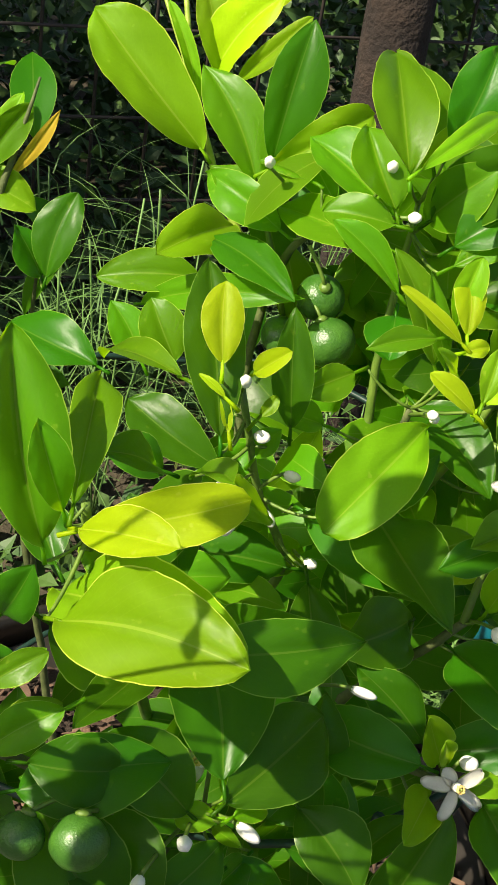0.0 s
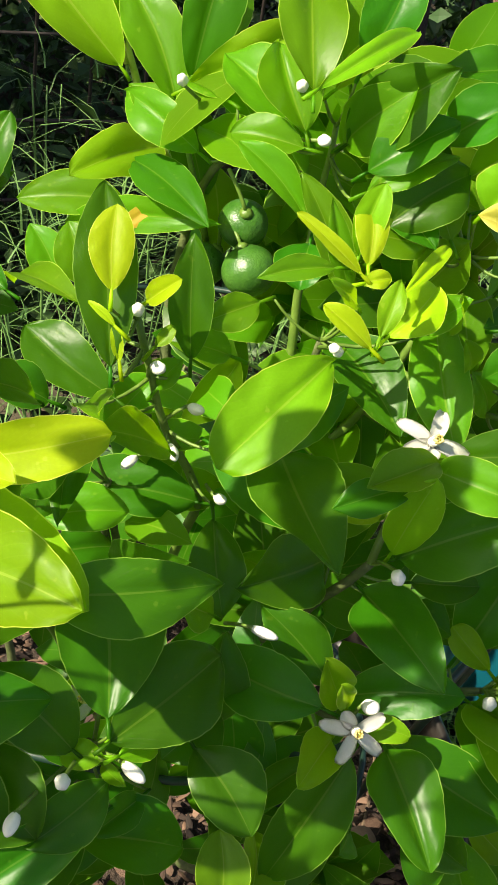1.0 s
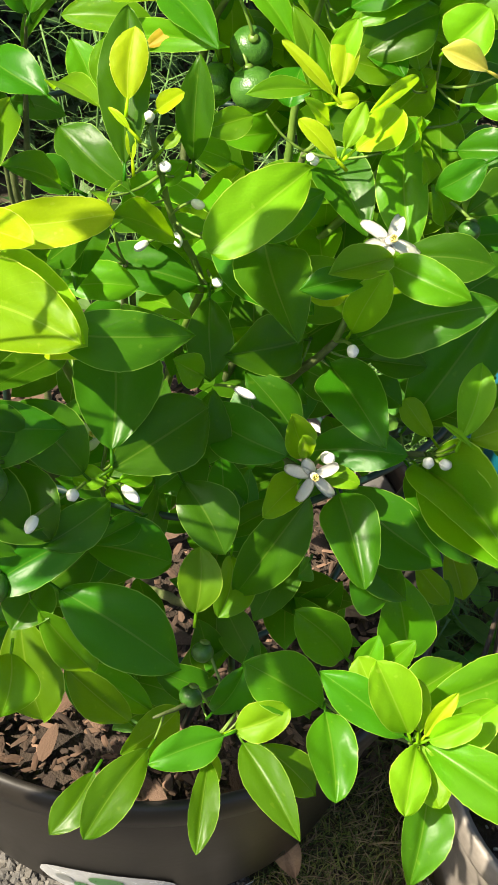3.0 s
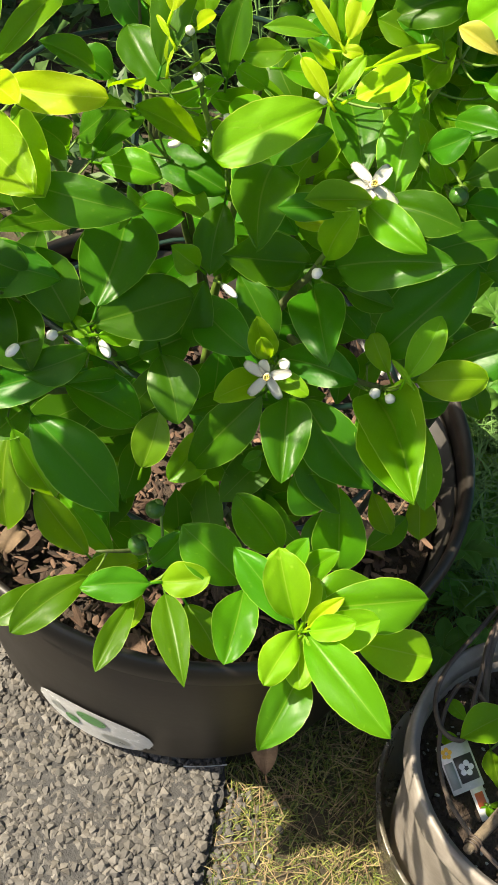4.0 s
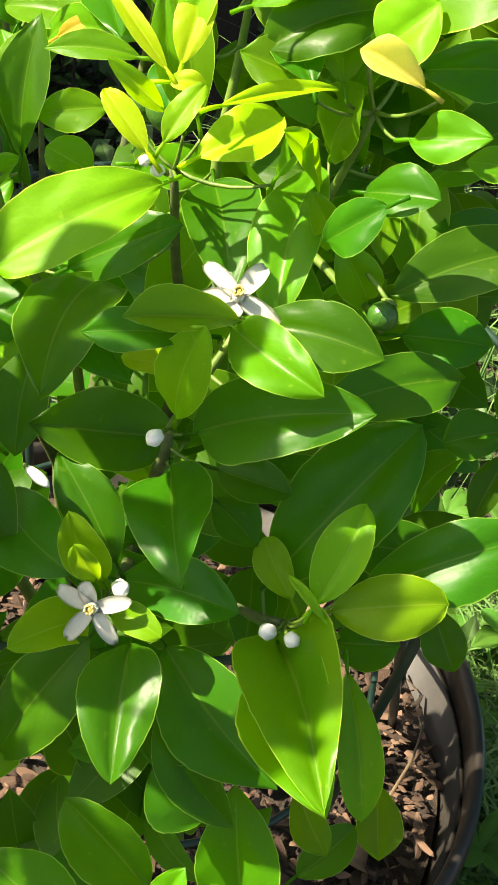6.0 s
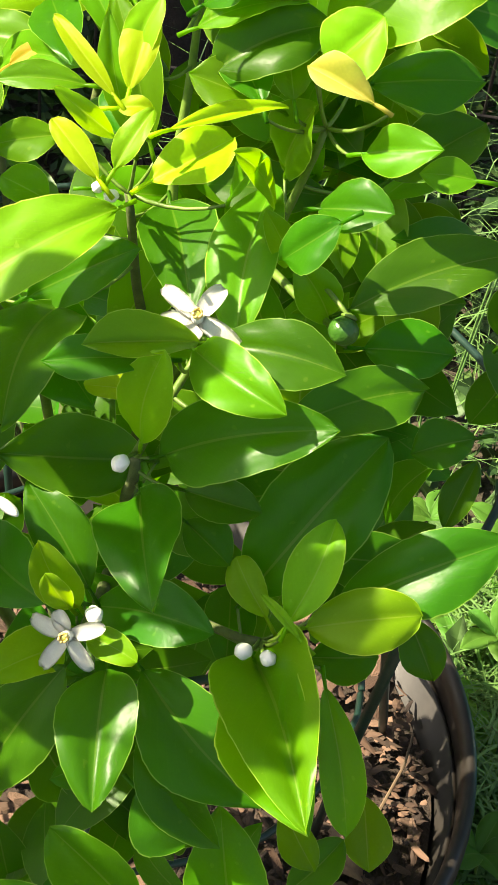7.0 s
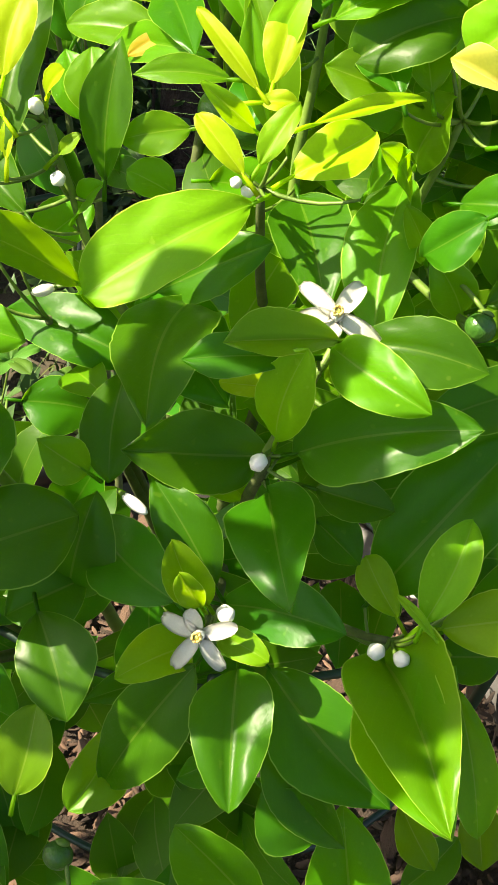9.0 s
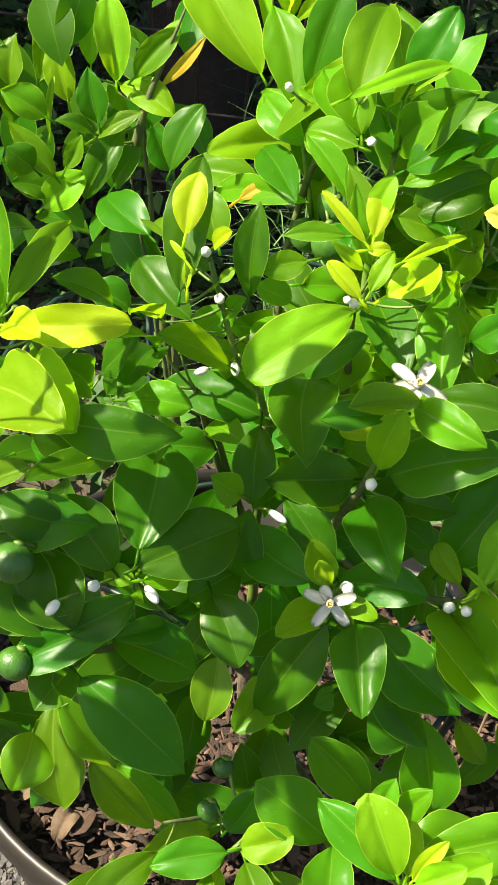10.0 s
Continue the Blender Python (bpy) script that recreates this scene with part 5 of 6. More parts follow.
def bud(at, way, length, radius, stalk_to, mat=None):
    """A closed bud: overlapping petals on a small green cup."""
    at, way = Vector(at), Vector(way).normalized()
    radius *= 0.78
    length *= 1.08
    bm = bmesh.new()
    rings = []
    for i in range(9):
        s = i / 8
        r = radius * 1.12 * math.sin(math.pi * (0.10 + 0.86 * s)) ** 0.55 * (1 if i < 8 else 0.8)
        rings.append([bm.verts.new((r * (1 + 0.06 * math.cos(5 * a)) * math.cos(a + 0.5 * s), r * (1 + 0.06 * math.cos(5 * a)) * math.sin(a + 0.5 * s), length * s)) for a in (2 * math.pi * k / 20 for k in range(20))])
    for low, high in zip(rings, rings[1:]):
        for k in range(20):
            bm.faces.new((low[k], low[(k + 1) % 20], high[(k + 1) % 20], high[k]))
    bm.faces.new(rings[-1])
    ob = part("flower_bud", bm, mat or PETAL, plant, "closed waxy white flower bud")
    ob.matrix_basis = facing(at, way)
    bm = lathe([(0.0006, -0.0012), (radius * 0.62, -0.0002), (radius * 0.70, 0.0010), (radius * 0.5, 0.0012)], 10)
    part("calyx", bm, STEM_GREEN, ob)
    bm = bmesh.new()
    tube(bm, arc(at - way * 0.001, Vector(stalk_to), -way * 0.001, 4), [0.0008] * 5, 6)
    part("stalk", bm, STEM_GREEN, plant)


def fruit(at, radius, way, stalk_to):
    bm = bmesh.new()
    bmesh.ops.create_uvsphere(bm, u_segments=32, v_segments=20, radius=radius)
    for v in bm.verts:
        d = v.co.normalized()
        v.co = Vector((v.co.x, v.co.y, v.co.z * 0.93)) * (1 + 0.015 * noise.noise(d * 2.5))
        if d.z > 0.93:
            v.co.z -= radius * 0.05 * (d.z - 0.93) / 0.07
    ob = part("fruit", bm, FRUIT, plant, "small unripe green citrus fruit with pitted rind")
    ob.matrix_basis = facing(at, way)
    bm = lathe([(0.0001, radius * 0.93 + 0.0016), (0.0016, radius * 0.93 + 0.0012), (0.0030, radius * 0.90 + 0.0004), (0.0026, radius * 0.86)], 10)
    part("calyx", bm, STEM_GREEN, ob)
    bm = bmesh.new()
    tube(bm, arc(Vector(at) + Vector(way).normalized() * radius * 0.95, Vector(stalk_to), Vector((0, 0, 0.001)), 5), [0.0009] * 6, 6)
    part("fruit_stalk", bm, STEM_GREEN, plant)


flower((0.0275, -0.2440, 0.5840), (-0.10, -0.78, 0.62), ((66, 0.0130, 0.0056, 14), (23, 0.0080, 0.0056, -20), (-76, 0.0115, 0.0054, 8), (-145, 0.0128, 0.0052, 14), (141, 0.0132, 0.0054, 12)), (0.029, -0.236, 0.576), 13)
flower((0.0545, -0.1920, 0.6810), (0.05, -0.62, 0.78), ((42, 0.0140, 0.0056, 12), (-42, 0.0125, 0.0062, 12), (-130, 0.0160, 0.0064, 18), (88, 0.0110, 0.0050, 12), (160, 0.0060, 0.0056, 40)), (0.056, -0.178, 0.664), 10)
flower((-0.070, -0.226, 0.594), (-0.55, -0.30, 0.55), ((20, 0.0075, 0.0046, -50), (100, 0.0070, 0.0044, -56), (190, 0.0075, 0.0046, -46), (290, 0.0070, 0.0046, -50)), (-0.070, -0.232, 0.577), 0)
for at, way, length, radius, to in (
    ((-0.051, -0.150, 0.713), (-0.1, -0.6, 0.8), 0.0068, 0.0028, (-0.049, -0.145, 0.706)),
    ((-0.044, -0.154, 0.692), (0.3, -0.8, 0.4), 0.0070, 0.0029, (-0.043, -0.144, 0.680)),
    ((-0.053, -0.150, 0.666), (-0.5, -0.7, 0.3), 0.0060, 0.0025, (-0.040, -0.143, 0.660)),
    ((-0.026, -0.146, 0.666), (0.6, -0.7, 0.2), 0.0066, 0.0026, (-0.035, -0.142, 0.655)),
    ((-0.033, -0.149, 0.650), (0.2, -0.8, -0.3), 0.0070, 0.0026, (-0.030, -0.141, 0.644)),
    ((-0.046, -0.151, 0.646), (-0.7, -0.6, 0.0), 0.0080, 0.0024, (-0.032, -0.141, 0.645)),
    ((-0.011, -0.150, 0.622), (0.3, -0.8, 0.3), 0.0062, 0.0026, (-0.012, -0.138, 0.618)),
    ((0.039, -0.222, 0.645), (-0.2, -0.8, 0.2), 0.0068, 0.0031, (0.040, -0.203, 0.632)),
    ((0.087, -0.237, 0.583), (-0.5, -0.6, 0.5), 0.0062, 0.0033, (0.090, -0.226, 0.577)),
    ((0.0925, -0.238, 0.583), (0.4, -0.7, 0.5), 0.0060, 0.0031, (0.091, -0.226, 0.577)),
    ((0.0330, -0.236, 0.588), (0.4, -0.7, 0.5), 0.0072, 0.0034, (0.030, -0.236, 0.578)),
    ((0.017, -0.170, 0.710), (0.1, -0.8, 0.4), 0.0050, 0.0022, (0.021, -0.148, 0.694)),
    ((0.022, -0.165, 0.705), (-0.3, -0.7, 0.3), 0.0060, 0.0024, (0.021, -0.148, 0.694)),
    ((-0.020, -0.056, 0.757), (-0.3, -0.6, 0.7), 0.0068, 0.0026, (-0.008, -0.050, 0.745)),
    ((0.014, -0.099, 0.776), (-0.2, -0.7, 0.7), 0.0062, 0.0026, (0.011, -0.092, 0.757)),
    ((0.020, -0.112, 0.762), (0.2, -0.8, 0.4), 0.0060, 0.0026, (0.012, -0.092, 0.752)),
    ((-0.062, -0.248, 0.584), (0.6, -0.7, -0.2), 0.0095, 0.0030, (-0.071, -0.234, 0.577)),
    ((-0.085, -0.256, 0.590), (-0.2, -0.7, 0.5), 0.0075, 0.0032, (-0.074, -0.234, 0.576)),
    ((-0.102, -0.264, 0.584), (-0.4, -0.7, -0.2), 0.0080, 0.0030, (-0.080, -0.238, 0.574)),
    ((-0.007, -0.207, 0.605), (0.8, -0.5, -0.1), 0.0100, 0.0024, (-0.012, -0.19, 0.590)),
):
    bud(at, way, length, radius, to)
for at, radius, way, to in (
    ((0.011, -0.062, 0.697), 0.0108, (-0.1, -0.55, 0.85), (0.002, -0.060, 0.722)),
    ((-0.003, -0.060, 0.676), 0.0098, (0.6, 0.2, 0.7), (0.002, -0.060, 0.700)),
    ((0.011, -0.080, 0.685), 0.0118, (-0.3, 0.4, 0.8), (0.002, -0.060, 0.702)),
    ((0.101, -0.172, 0.672), 0.0052, (0.2, 0.6, 0.7), (0.085, -0.150, 0.680)),
    ((-0.1436, -0.2541, 0.6027), 0.0088, (0.4, 0.5, 0.7), (-0.115, -0.235, 0.600)),
    ((-0.1242, -0.2595, 0.6019), 0.0106, (0.2, 0.6, 0.7), (-0.108, -0.240, 0.590)),
    ((-0.122, -0.272, 0.545), 0.0090, (0.3, 0.5, 0.7), (-0.108, -0.250, 0.548)),
    ((-0.020, -0.278, 0.452), 0.0062, (0.2, 0.5, 0.8), (-0.010, -0.285, 0.450)),
    ((-0.015, -0.266, 0.474), 0.0058, (0.2, 0.5, 0.8), (-0.004, -0.285, 0.460)),
):
    fruit(at, radius, way, to)


# ---- wire plant support in the large pot ----
support = tagged(new("plant_support"), "dark green wire cage standing in the pot", "plant support")
for radius, z in ((0.155, 0.300), (0.198, 0.500)):
    bm = bmesh.new()
    pts = [Vector((radius * math.cos(2 * math.pi * k / 48), radius * math.sin(2 * math.pi * k / 48), z + 0.004 * math.sin(k))) for k in range(49)]
    tube(bm, pts, [0.0022] * 49, 6)
    part("ring", bm, WIRE, support)
for points in (
    ((0.142, -0.024, 0.165), (0.144, -0.073, 0.304), (0.150, -0.117, 0.444), (0.153, -0.134, 0.505)),
    ((0.186, 0.075, 0.165), (0.178, 0.040, 0.230), (0.162, -0.010, 0.350), (0.150, -0.090, 0.450)),
    ((-0.085, 0.120, 0.165), (-0.100, 0.142, 0.300), (-0.113, 0.162, 0.505)),
    ((-0.120, -0.085, 0.165), (-0.140, -0.098, 0.300), (-0.162, -0.114, 0.505)),
    ((0.020, -0.140, 0.165), (0.024, -0.165, 0.300), (0.030, -0.196, 0.505)),
):
    bm = bmesh.new()
    tube(bm, [Vector(p) for p in points], [0.0030] * len(points), 8)
    part("leg", bm, WIRE, support)

# ---- dry leaves and stalks ----


def dry_leaf(at, length, turn, label, mat, curl=70):
    ob = finish("dry_leaf", leaf_shape(length, length * 0.48, 24, curl, int(1000 * abs(at[0]) + 7)), mat)
    ob.matrix_basis = Matrix.Translation(at) @ Matrix.Rotation(radians(turn), 4, "Z")
    return tagged(ob, label, "leaf")


dry_leaf((0.128, -0.185, 0.012), 0.050, 20, "curled tan dry leaf lying against the pot", DRY_TAN, 30)
dry_leaf((-0.160, -0.110, 0.200), 0.040, -50, "curled brown dry leaf lying on the bark mulch", DRY)
dry_leaf((-0.128, -0.142, 0.198), 0.025, -20, "curled brown dry leaf lying on the bark mulch", DRY)
dry_leaf((0.255, 0.175, 0.020), 0.110, -75, "broad tan dry leaf lying among weeds", DRY_TAN, 14)
dry_leaf((0.175, -0.060, 0.196), 0.030, 80, "orange brown dry leaf on the bark mulch", DRY_TAN)

stalk = finish("dry_stalk", bmesh.new(), DRY)
bm = bmesh.new()
tube(bm, [Vector((0.150, -0.075, 0.192)), Vector((0.180, -0.020, 0.205)), Vector((0.196, 0.020, 0.212)), Vector((0.200, 0.042, 0.218)), Vector((0.192, 0.046, 0.216))], [0.0014, 0.0012, 0.0010, 0.0008, 0.0005], 6)
bm.to_mesh(stalk.data)
bm.free()
tagged(stalk, "thin pale dry stalk lying on the bark mulch", "twig")

# ---- grey pot with seedlings ----
GX, GY = 0.338, -0.204
grey_pot = tagged(new("plant_pot"), "faded grey plastic pot with seedlings and drip tubing", "plant pot")
grey_pot.location = (GX, GY, 0)
part("body", lathe([(0.001, 0.012), (0.092, 0.012), (0.096, 0.018), (0.1125, 0.148), (0.1135, 0.156), (0.109, 0.156), (0.092, 0.026), (0.001, 0.022)], 72), GREY_POT, grey_pot)
part("rim", lathe([(0.1130, 0.146), (0.1185, 0.146), (0.1205, 0.151), (0.1212, 0.170), (0.1198, 0.1735), (0.1165, 0.1730), (0.1150, 0.1700), (0.1118, 0.1685), (0.1100, 0.162), (0.1085, 0.154)], 72, True), GREY_POT, grey_pot)
saucer = part("saucer", lathe([(0.001, 0.002), (0.112, 0.002), (0.118, 0.006), (0.1275, 0.052), (0.1310, 0.055), (0.1310, 0.057), (0.1262, 0.054), (0.1165, 0.008), (0.001, 0.005)], 72), SAUCER, grey_pot, "clear scuffed plastic saucer")
saucer.location = (0.011, 0.016, 0)
part("soil", lathe([(0.001, 0.140), (0.06, 0.143), (0.1090, 0.138)], 40), SOIL, grey_pot, "black potting soil")
verts, faces = scatter_stones(900, lambda g: (lambda a, r: Vector((r * math.cos(a), r * math.sin(a), 0.141)))(g.uniform(0, 6.283), 0.107 * math.sqrt(g.random())), (0.0012, 0.0042), 43, (0.4, 0.8), (0.8, 1.9))
pydata("soil_crumb", verts, faces, SOIL, grey_pot)["kind"] = "stuff"
verts, faces = scatter_stones(190, lambda g: (lambda a, r: Vector((r * math.cos(a), r * math.sin(a), 0.144)))(g.uniform(0, 6.283), 0.105 * math.sqrt(g.random())), (0.0006, 0.0021), 41)
pydata("perlite", verts, faces, LABEL_GREY, grey_pot)["kind"] = "stuff"


def hose(name, label, points, radius):
    ob = finish(name, bmesh.new(), TUBE)
    bm = bmesh.new()
    pts = [Vector(p) for p in points]
    path = []
    for a, b in zip(pts, pts[1:]):
        path += [a.lerp(b, k / 8) for k in range(8)]
    path.append(pts[-1])
    for _ in range(8):
        path = [path[0]] + [(path[k - 1] + 2 * path[k] + path[k + 1]) / 4 for k in range(1, len(path) - 1)] + [path[-1]]
    tube(bm, path, [radius] * len(path), 8)
    bm.to_mesh(ob.data)
    bm.free()
    return tagged(ob, label, "hose")


hose("drip_tube", "thin brown drip tube looped over the rim of the grey pot", ((0.400, 0.045, 0.005), (0.345, 0.010, 0.100), (0.300, -0.040, 0.178), (0.269, -0.093, 0.186), (0.253, -0.119, 0.184), (0.240, -0.141, 0.180), (0.234, -0.161, 0.178), (0.234, -0.178, 0.177), (0.239, -0.194, 0.177), (0.248, -0.201, 0.177), (0.258, -0.202, 0.178), (0.263, -0.188, 0.179), (0.264, -0.168, 0.180), (0.269, -0.138, 0.183), (0.272, -0.111, 0.187), (0.279, -0.088, 0.190), (0.310, -0.030, 0.180), (0.365, 0.020, 0.090), (0.420, 0.035, 0.005)), 0.0021)
hose("supply_hose", "thick brown hose dropping into the grey pot", ((0.385, 0.055, 0.005), (0.340, 0.020, 0.120), (0.300, -0.045, 0.194), (0.279, -0.093, 0.190), (0.276, -0.115, 0.178), (0.279, -0.139, 0.160), (0.284, -0.155, 0.143)), 0.0038)
hose("drip_tube", "thin brown drip tube bent down into the soil", ((0.252, -0.148, 0.142), (0.256, -0.141, 0.160), (0.266, -0.142, 0.166), (0.274, -0.150, 0.166), (0.284, -0.159, 0.164), (0.300, -0.172, 0.155), (0.320, -0.185, 0.142)), 0.0022)
hose("drip_tube", "thin brown drip tube running along inside the rim", ((0.262, -0.140, 0.168), (0.253, -0.150, 0.172), (0.244, -0.170, 0.175), (0.240, -0.191, 0.176), (0.239, -0.216, 0.177), (0.244, -0.240, 0.177), (0.251, -0.257, 0.178), (0.261, -0.270, 0.179), (0.272, -0.284, 0.180), (0.300, -0.305, 0.178), (0.330, -0.312, 0.176)), 0.0018)
stake = tagged(new("wooden_stake"), "weathered brown stake tied across the rim of the grey pot", "stake")
bm = bmesh.new()
tube(bm, [Vector((0.2655, -0.2915, 0.179)), Vector((0.288, -0.259, 0.182)), Vector((0.320, -0.214, 0.186)), Vector((0.405, -0.094, 0.180))], [0.0040, 0.0048, 0.0050, 0.0048], 7)
part("rod", bm, BARK, stake)
for k in range(3):
    bm = bmesh.new()
    mid = Vector((0.2685 + 0.0016 * k, -0.2870 + 0.0024 * k, 0.1793))
    ring = [mid + 0.0052 * (math.cos(a) * Vector((0.83, -0.56, 0)) + math.sin(a) * Vector((0, 0, 1))) for a in (2 * math.pi * j / 14 for j in range(15))]
    tube(bm, ring, [0.0010] * 15, 6)
    part("tie", bm, TUBE, stake, "thin brown wire tie")

tag = tagged(new("plant_tag"), "white plastic plant tag with flower pictures", "plant tag")
tag.matrix_basis = Matrix.Translation((0.262, -0.216, 0.161)) @ Euler((radians(22), radians(-10), radians(32))).to_matrix().to_4x4()


def slab(x0, y0, x1, y1, z0, z1):
    bm = bmesh.new()
    bmesh.ops.create_cube(bm, size=1.0)
    for v in bm.verts:
        v.co = Vector((x0 if v.co.x < 0 else x1, y0 if v.co.y < 0 else y1, z0 if v.co.z < 0 else z1))
    return bm


card = part("card", slab(-0.0135, -0.018, 0.0135, 0.021, 0, 0.0008), LABEL_WHITE, tag)
spike = part("spike", slab(0.0005, -0.044, 0.0115, -0.018, 0, 0.0008), LABEL_WHITE, tag)
part("picture", slab(-0.0035, -0.012, 0.0120, 0.009, 0.0009, 0.0012), LABEL_BLACK, card)
part("picture", slab(0.0025, -0.034, 0.0095, -0.022, 0.0009, 0.0012), LABEL_RED, spike)
part("picture", slab(-0.0125, -0.014, -0.0050, 0.007, 0.0009, 0.0012), LABEL_GREY, card)
for x, y, radius, mat, kind in ((0.0042, -0.0015, 0.0040, LABEL_WHITE, "printed_petal"), (-0.0070, 0.0145, 0.0030, LABEL_YELLOW, "printed_petal")):
    for k in range(5):
        a = 2 * math.pi * k / 5
        bm = bmesh.new()
        bmesh.ops.create_circle(bm, cap_ends=True, segments=10, radius=radius * 0.62)
        for v in bm.verts:
            v.co += Vector((x + radius * math.cos(a), y + radius * math.sin(a), 0.0015 + 0.00003 * k))
        part(kind, bm, mat, card)

seedling = tagged(new("seedling"), "pale green seedling in the grey pot", "seedling")
SEED_AT = Vector((0.302, -0.172, 0.138))
for x, y, z, turn, size, wide, tone in (
    (0.296, -0.166, 0.176, 130, 0.055, 0.60, "new"), (0.285, -0.196, 0.165, -170, 0.036, 0.55, "mid"), (0.262, -0.187, 0.152, 97, 0.020, 0.62, "new"),
    (0.266, -0.170, 0.156, 52, 0.024, 0.55, "new"), (0.306, -0.170, 0.182, -60, 0.050, 0.60, "new"), (0.300, -0.155, 0.178, 10, 0.042, 0.60, "mid"),
    (0.312, -0.200, 0.170, -120, 0.046, 0.58, "new"), (0.287, -0.238, 0.152, -150, 0.016, 0.50, "mid"), (0.290, -0.238, 0.152, -80, 0.014, 0.50, "mid"),
):
    ob = part("leaf", leaf_shape(size, size * wide, 8, 10, int(1000 * size) + int(turn)), LEAF[tone], seedling)
    ob.matrix_basis = Matrix.Translation((x, y, z)) @ Euler((radians(6), radians(-8), radians(turn))).to_matrix().to_4x4()
    bm = bmesh.new()
    tube(bm, arc(SEED_AT if size > 0.017 else Vector((0.290, -0.232, 0.138)), Vector((x, y, z)), Vector((0, 0, 0.004)), 4), [0.0012] * 5, 6)
    part("stem", bm, STEM_GREEN, seedling)

# ---- teal bin and the smaller pot behind ----
teal = tagged(new("plant_tub"), "glossy teal plastic tub with a citrus in it", "plant tub")
teal.location = (0.465, 0.185, 0)
part("body", lathe([(0.001, 0.004), (0.105, 0.004), (0.112, 0.012), (0.140, 0.318), (0.134, 0.318), (0.106, 0.016), (0.001, 0.012)], 64), TEAL, teal)
part("rim", lathe([(0.139, 0.312), (0.149, 0.314), (0.151, 0.330), (0.147, 0.337), (0.137, 0.336), (0.133, 0.318)], 64, True), TEAL, teal)
part("soil", lathe([(0.001, 0.302), (0.132, 0.300)], 32), SOIL, teal)

# ---- weeds, grass, wispy fern ----
def blades(count, where, height, width, lean, seed):
    """Thin grass blades, each a bent tapering strip."""
    rng = random.Random(seed)
    verts, faces = [], []
    for _ in range(count):
        at = where(rng)
        a, h, w = rng.uniform(0, 6.283), rng.uniform(*height), rng.uniform(*width)
        out = Vector((math.cos(a), math.sin(a), 0))
        side = Vector((-out.y, out.x, 0))
        l = rng.uniform(*lean)
        n = len(verts)
        for i in range(5):
            s = i / 4
            p = at + out * (l * h * s * s) + Vector((0, 0, h * (s - 0.35 * l * s * s)))
            verts += [p - side * w * (1 - 0.9 * s), p + side * w * (1 - 0.9 * s)]
        faces += [[n + 2 * i, n + 2 * i + 1, n + 2 * i + 3, n + 2 * i + 2] for i in range(4)]
    return verts, faces


def front_earth(g):
    while True:
        x, y = g.uniform(0.065, 0.36), g.uniform(-0.52, -0.08)
        if math.hypot(x, y) > 0.20 and math.hypot(x - GX - 0.011, y - GY - 0.016) > 0.122 and noise.noise((x * 14, y * 14, 6)) > -0.6:
            return Vector((x, y, -0.004))


tagged(pydata("moss_grass", *blades(10500, front_earth, (0.005, 0.016), (0.0005, 0.0011), (0.3, 1.5), 51), GRASS), "short green grass and moss on bare earth", "grass", kind="stuff")
tagged(pydata("dead_grass", *blades(2600, front_earth, (0.008, 0.024), (0.0005, 0.0011), (0.9, 2.4), 52), STRAW), "matted straw coloured dead grass", "grass", kind="stuff")


def side_earth(g):
    while True:
        x, y = g.uniform(0.20, 0.42), g.uniform(-0.09, 0.27)
        if math.hypot(x, y) > 0.225 and math.hypot(x - GX, y - GY) > 0.146 and math.hypot(x - 0.465, y - 0.185) > 0.15:
            return Vector((x, y, 0.001))


tagged(pydata("leaf_litter", *scatter_stones(900, side_earth, (0.0025, 0.0075), 57, (0.10, 0.22), (1.0, 2.4)), DRY), "brown crumbled leaf litter on the earth beside the pot", "leaf litter", kind="stuff")
tagged(pydata("side_grass", *blades(1300, side_earth, (0.012, 0.045), (0.0006, 0.0014), (0.3, 1.8), 58), GRASS), "thin green grass among the weeds beside the pot", "grass", kind="stuff")


def back_earth(g):
    while True:
        x, y = g.uniform(-0.9, 0.8), g.uniform(0.12, 1.2)
        if math.hypot(x, y) > 0.26 and math.hypot(x - 0.465, y - 0.185) > 0.15:
            return Vector((x, y, -0.006))


tagged(pydata("back_grass", *blades(1500, back_earth, (0.02, 0.075), (0.0010, 0.0026), (0.3, 1.6), 53), SHADED_GRASS), "loose green grass behind the pots", "grass", kind="stuff")


def fern_spot(g):
    cx, cy = g.choice(((0.08, 0.62), (0.16, 0.72), (0.02, 0.55), (0.30, 0.62), (0.36, 0.80), (0.46, 0.66), (0.05, 0.80), (0.22, 0.50)))
    return Vector((cx + g.gauss(0, 0.05), cy + g.gauss(0, 0.05), max(0.02, g.uniform(0.03, 0.36))))


tagged(pydata("wispy_fern", *blades(560, fern_spot, (0.05, 0.11), (0.0007, 0.0013), (0.6, 2.6), 54), FERN), "wispy pale green fern with needle leaves", "fern", kind="stuff")
bm = bmesh.new()
rng = random.Random(55)
for cx, cy in ((0.08, 0.62), (0.16, 0.72), (0.02, 0.55), (0.30, 0.62), (0.36, 0.80), (0.46, 0.66), (0.05, 0.80), (0.22, 0.50)):
    for k in range(4):
        tube(bm, arc(Vector((cx, cy, 0)), Vector((cx + rng.uniform(-0.08, 0.08), cy + rng.uniform(-0.08, 0.08), rng.uniform(0.25, 0.42))), Vector((0, 0, 0.03)), 5), [0.0012] * 6, 5)
tagged(finish("fern_stem", bm, FERN), "thin upright fern stems", "fern", kind="stuff")


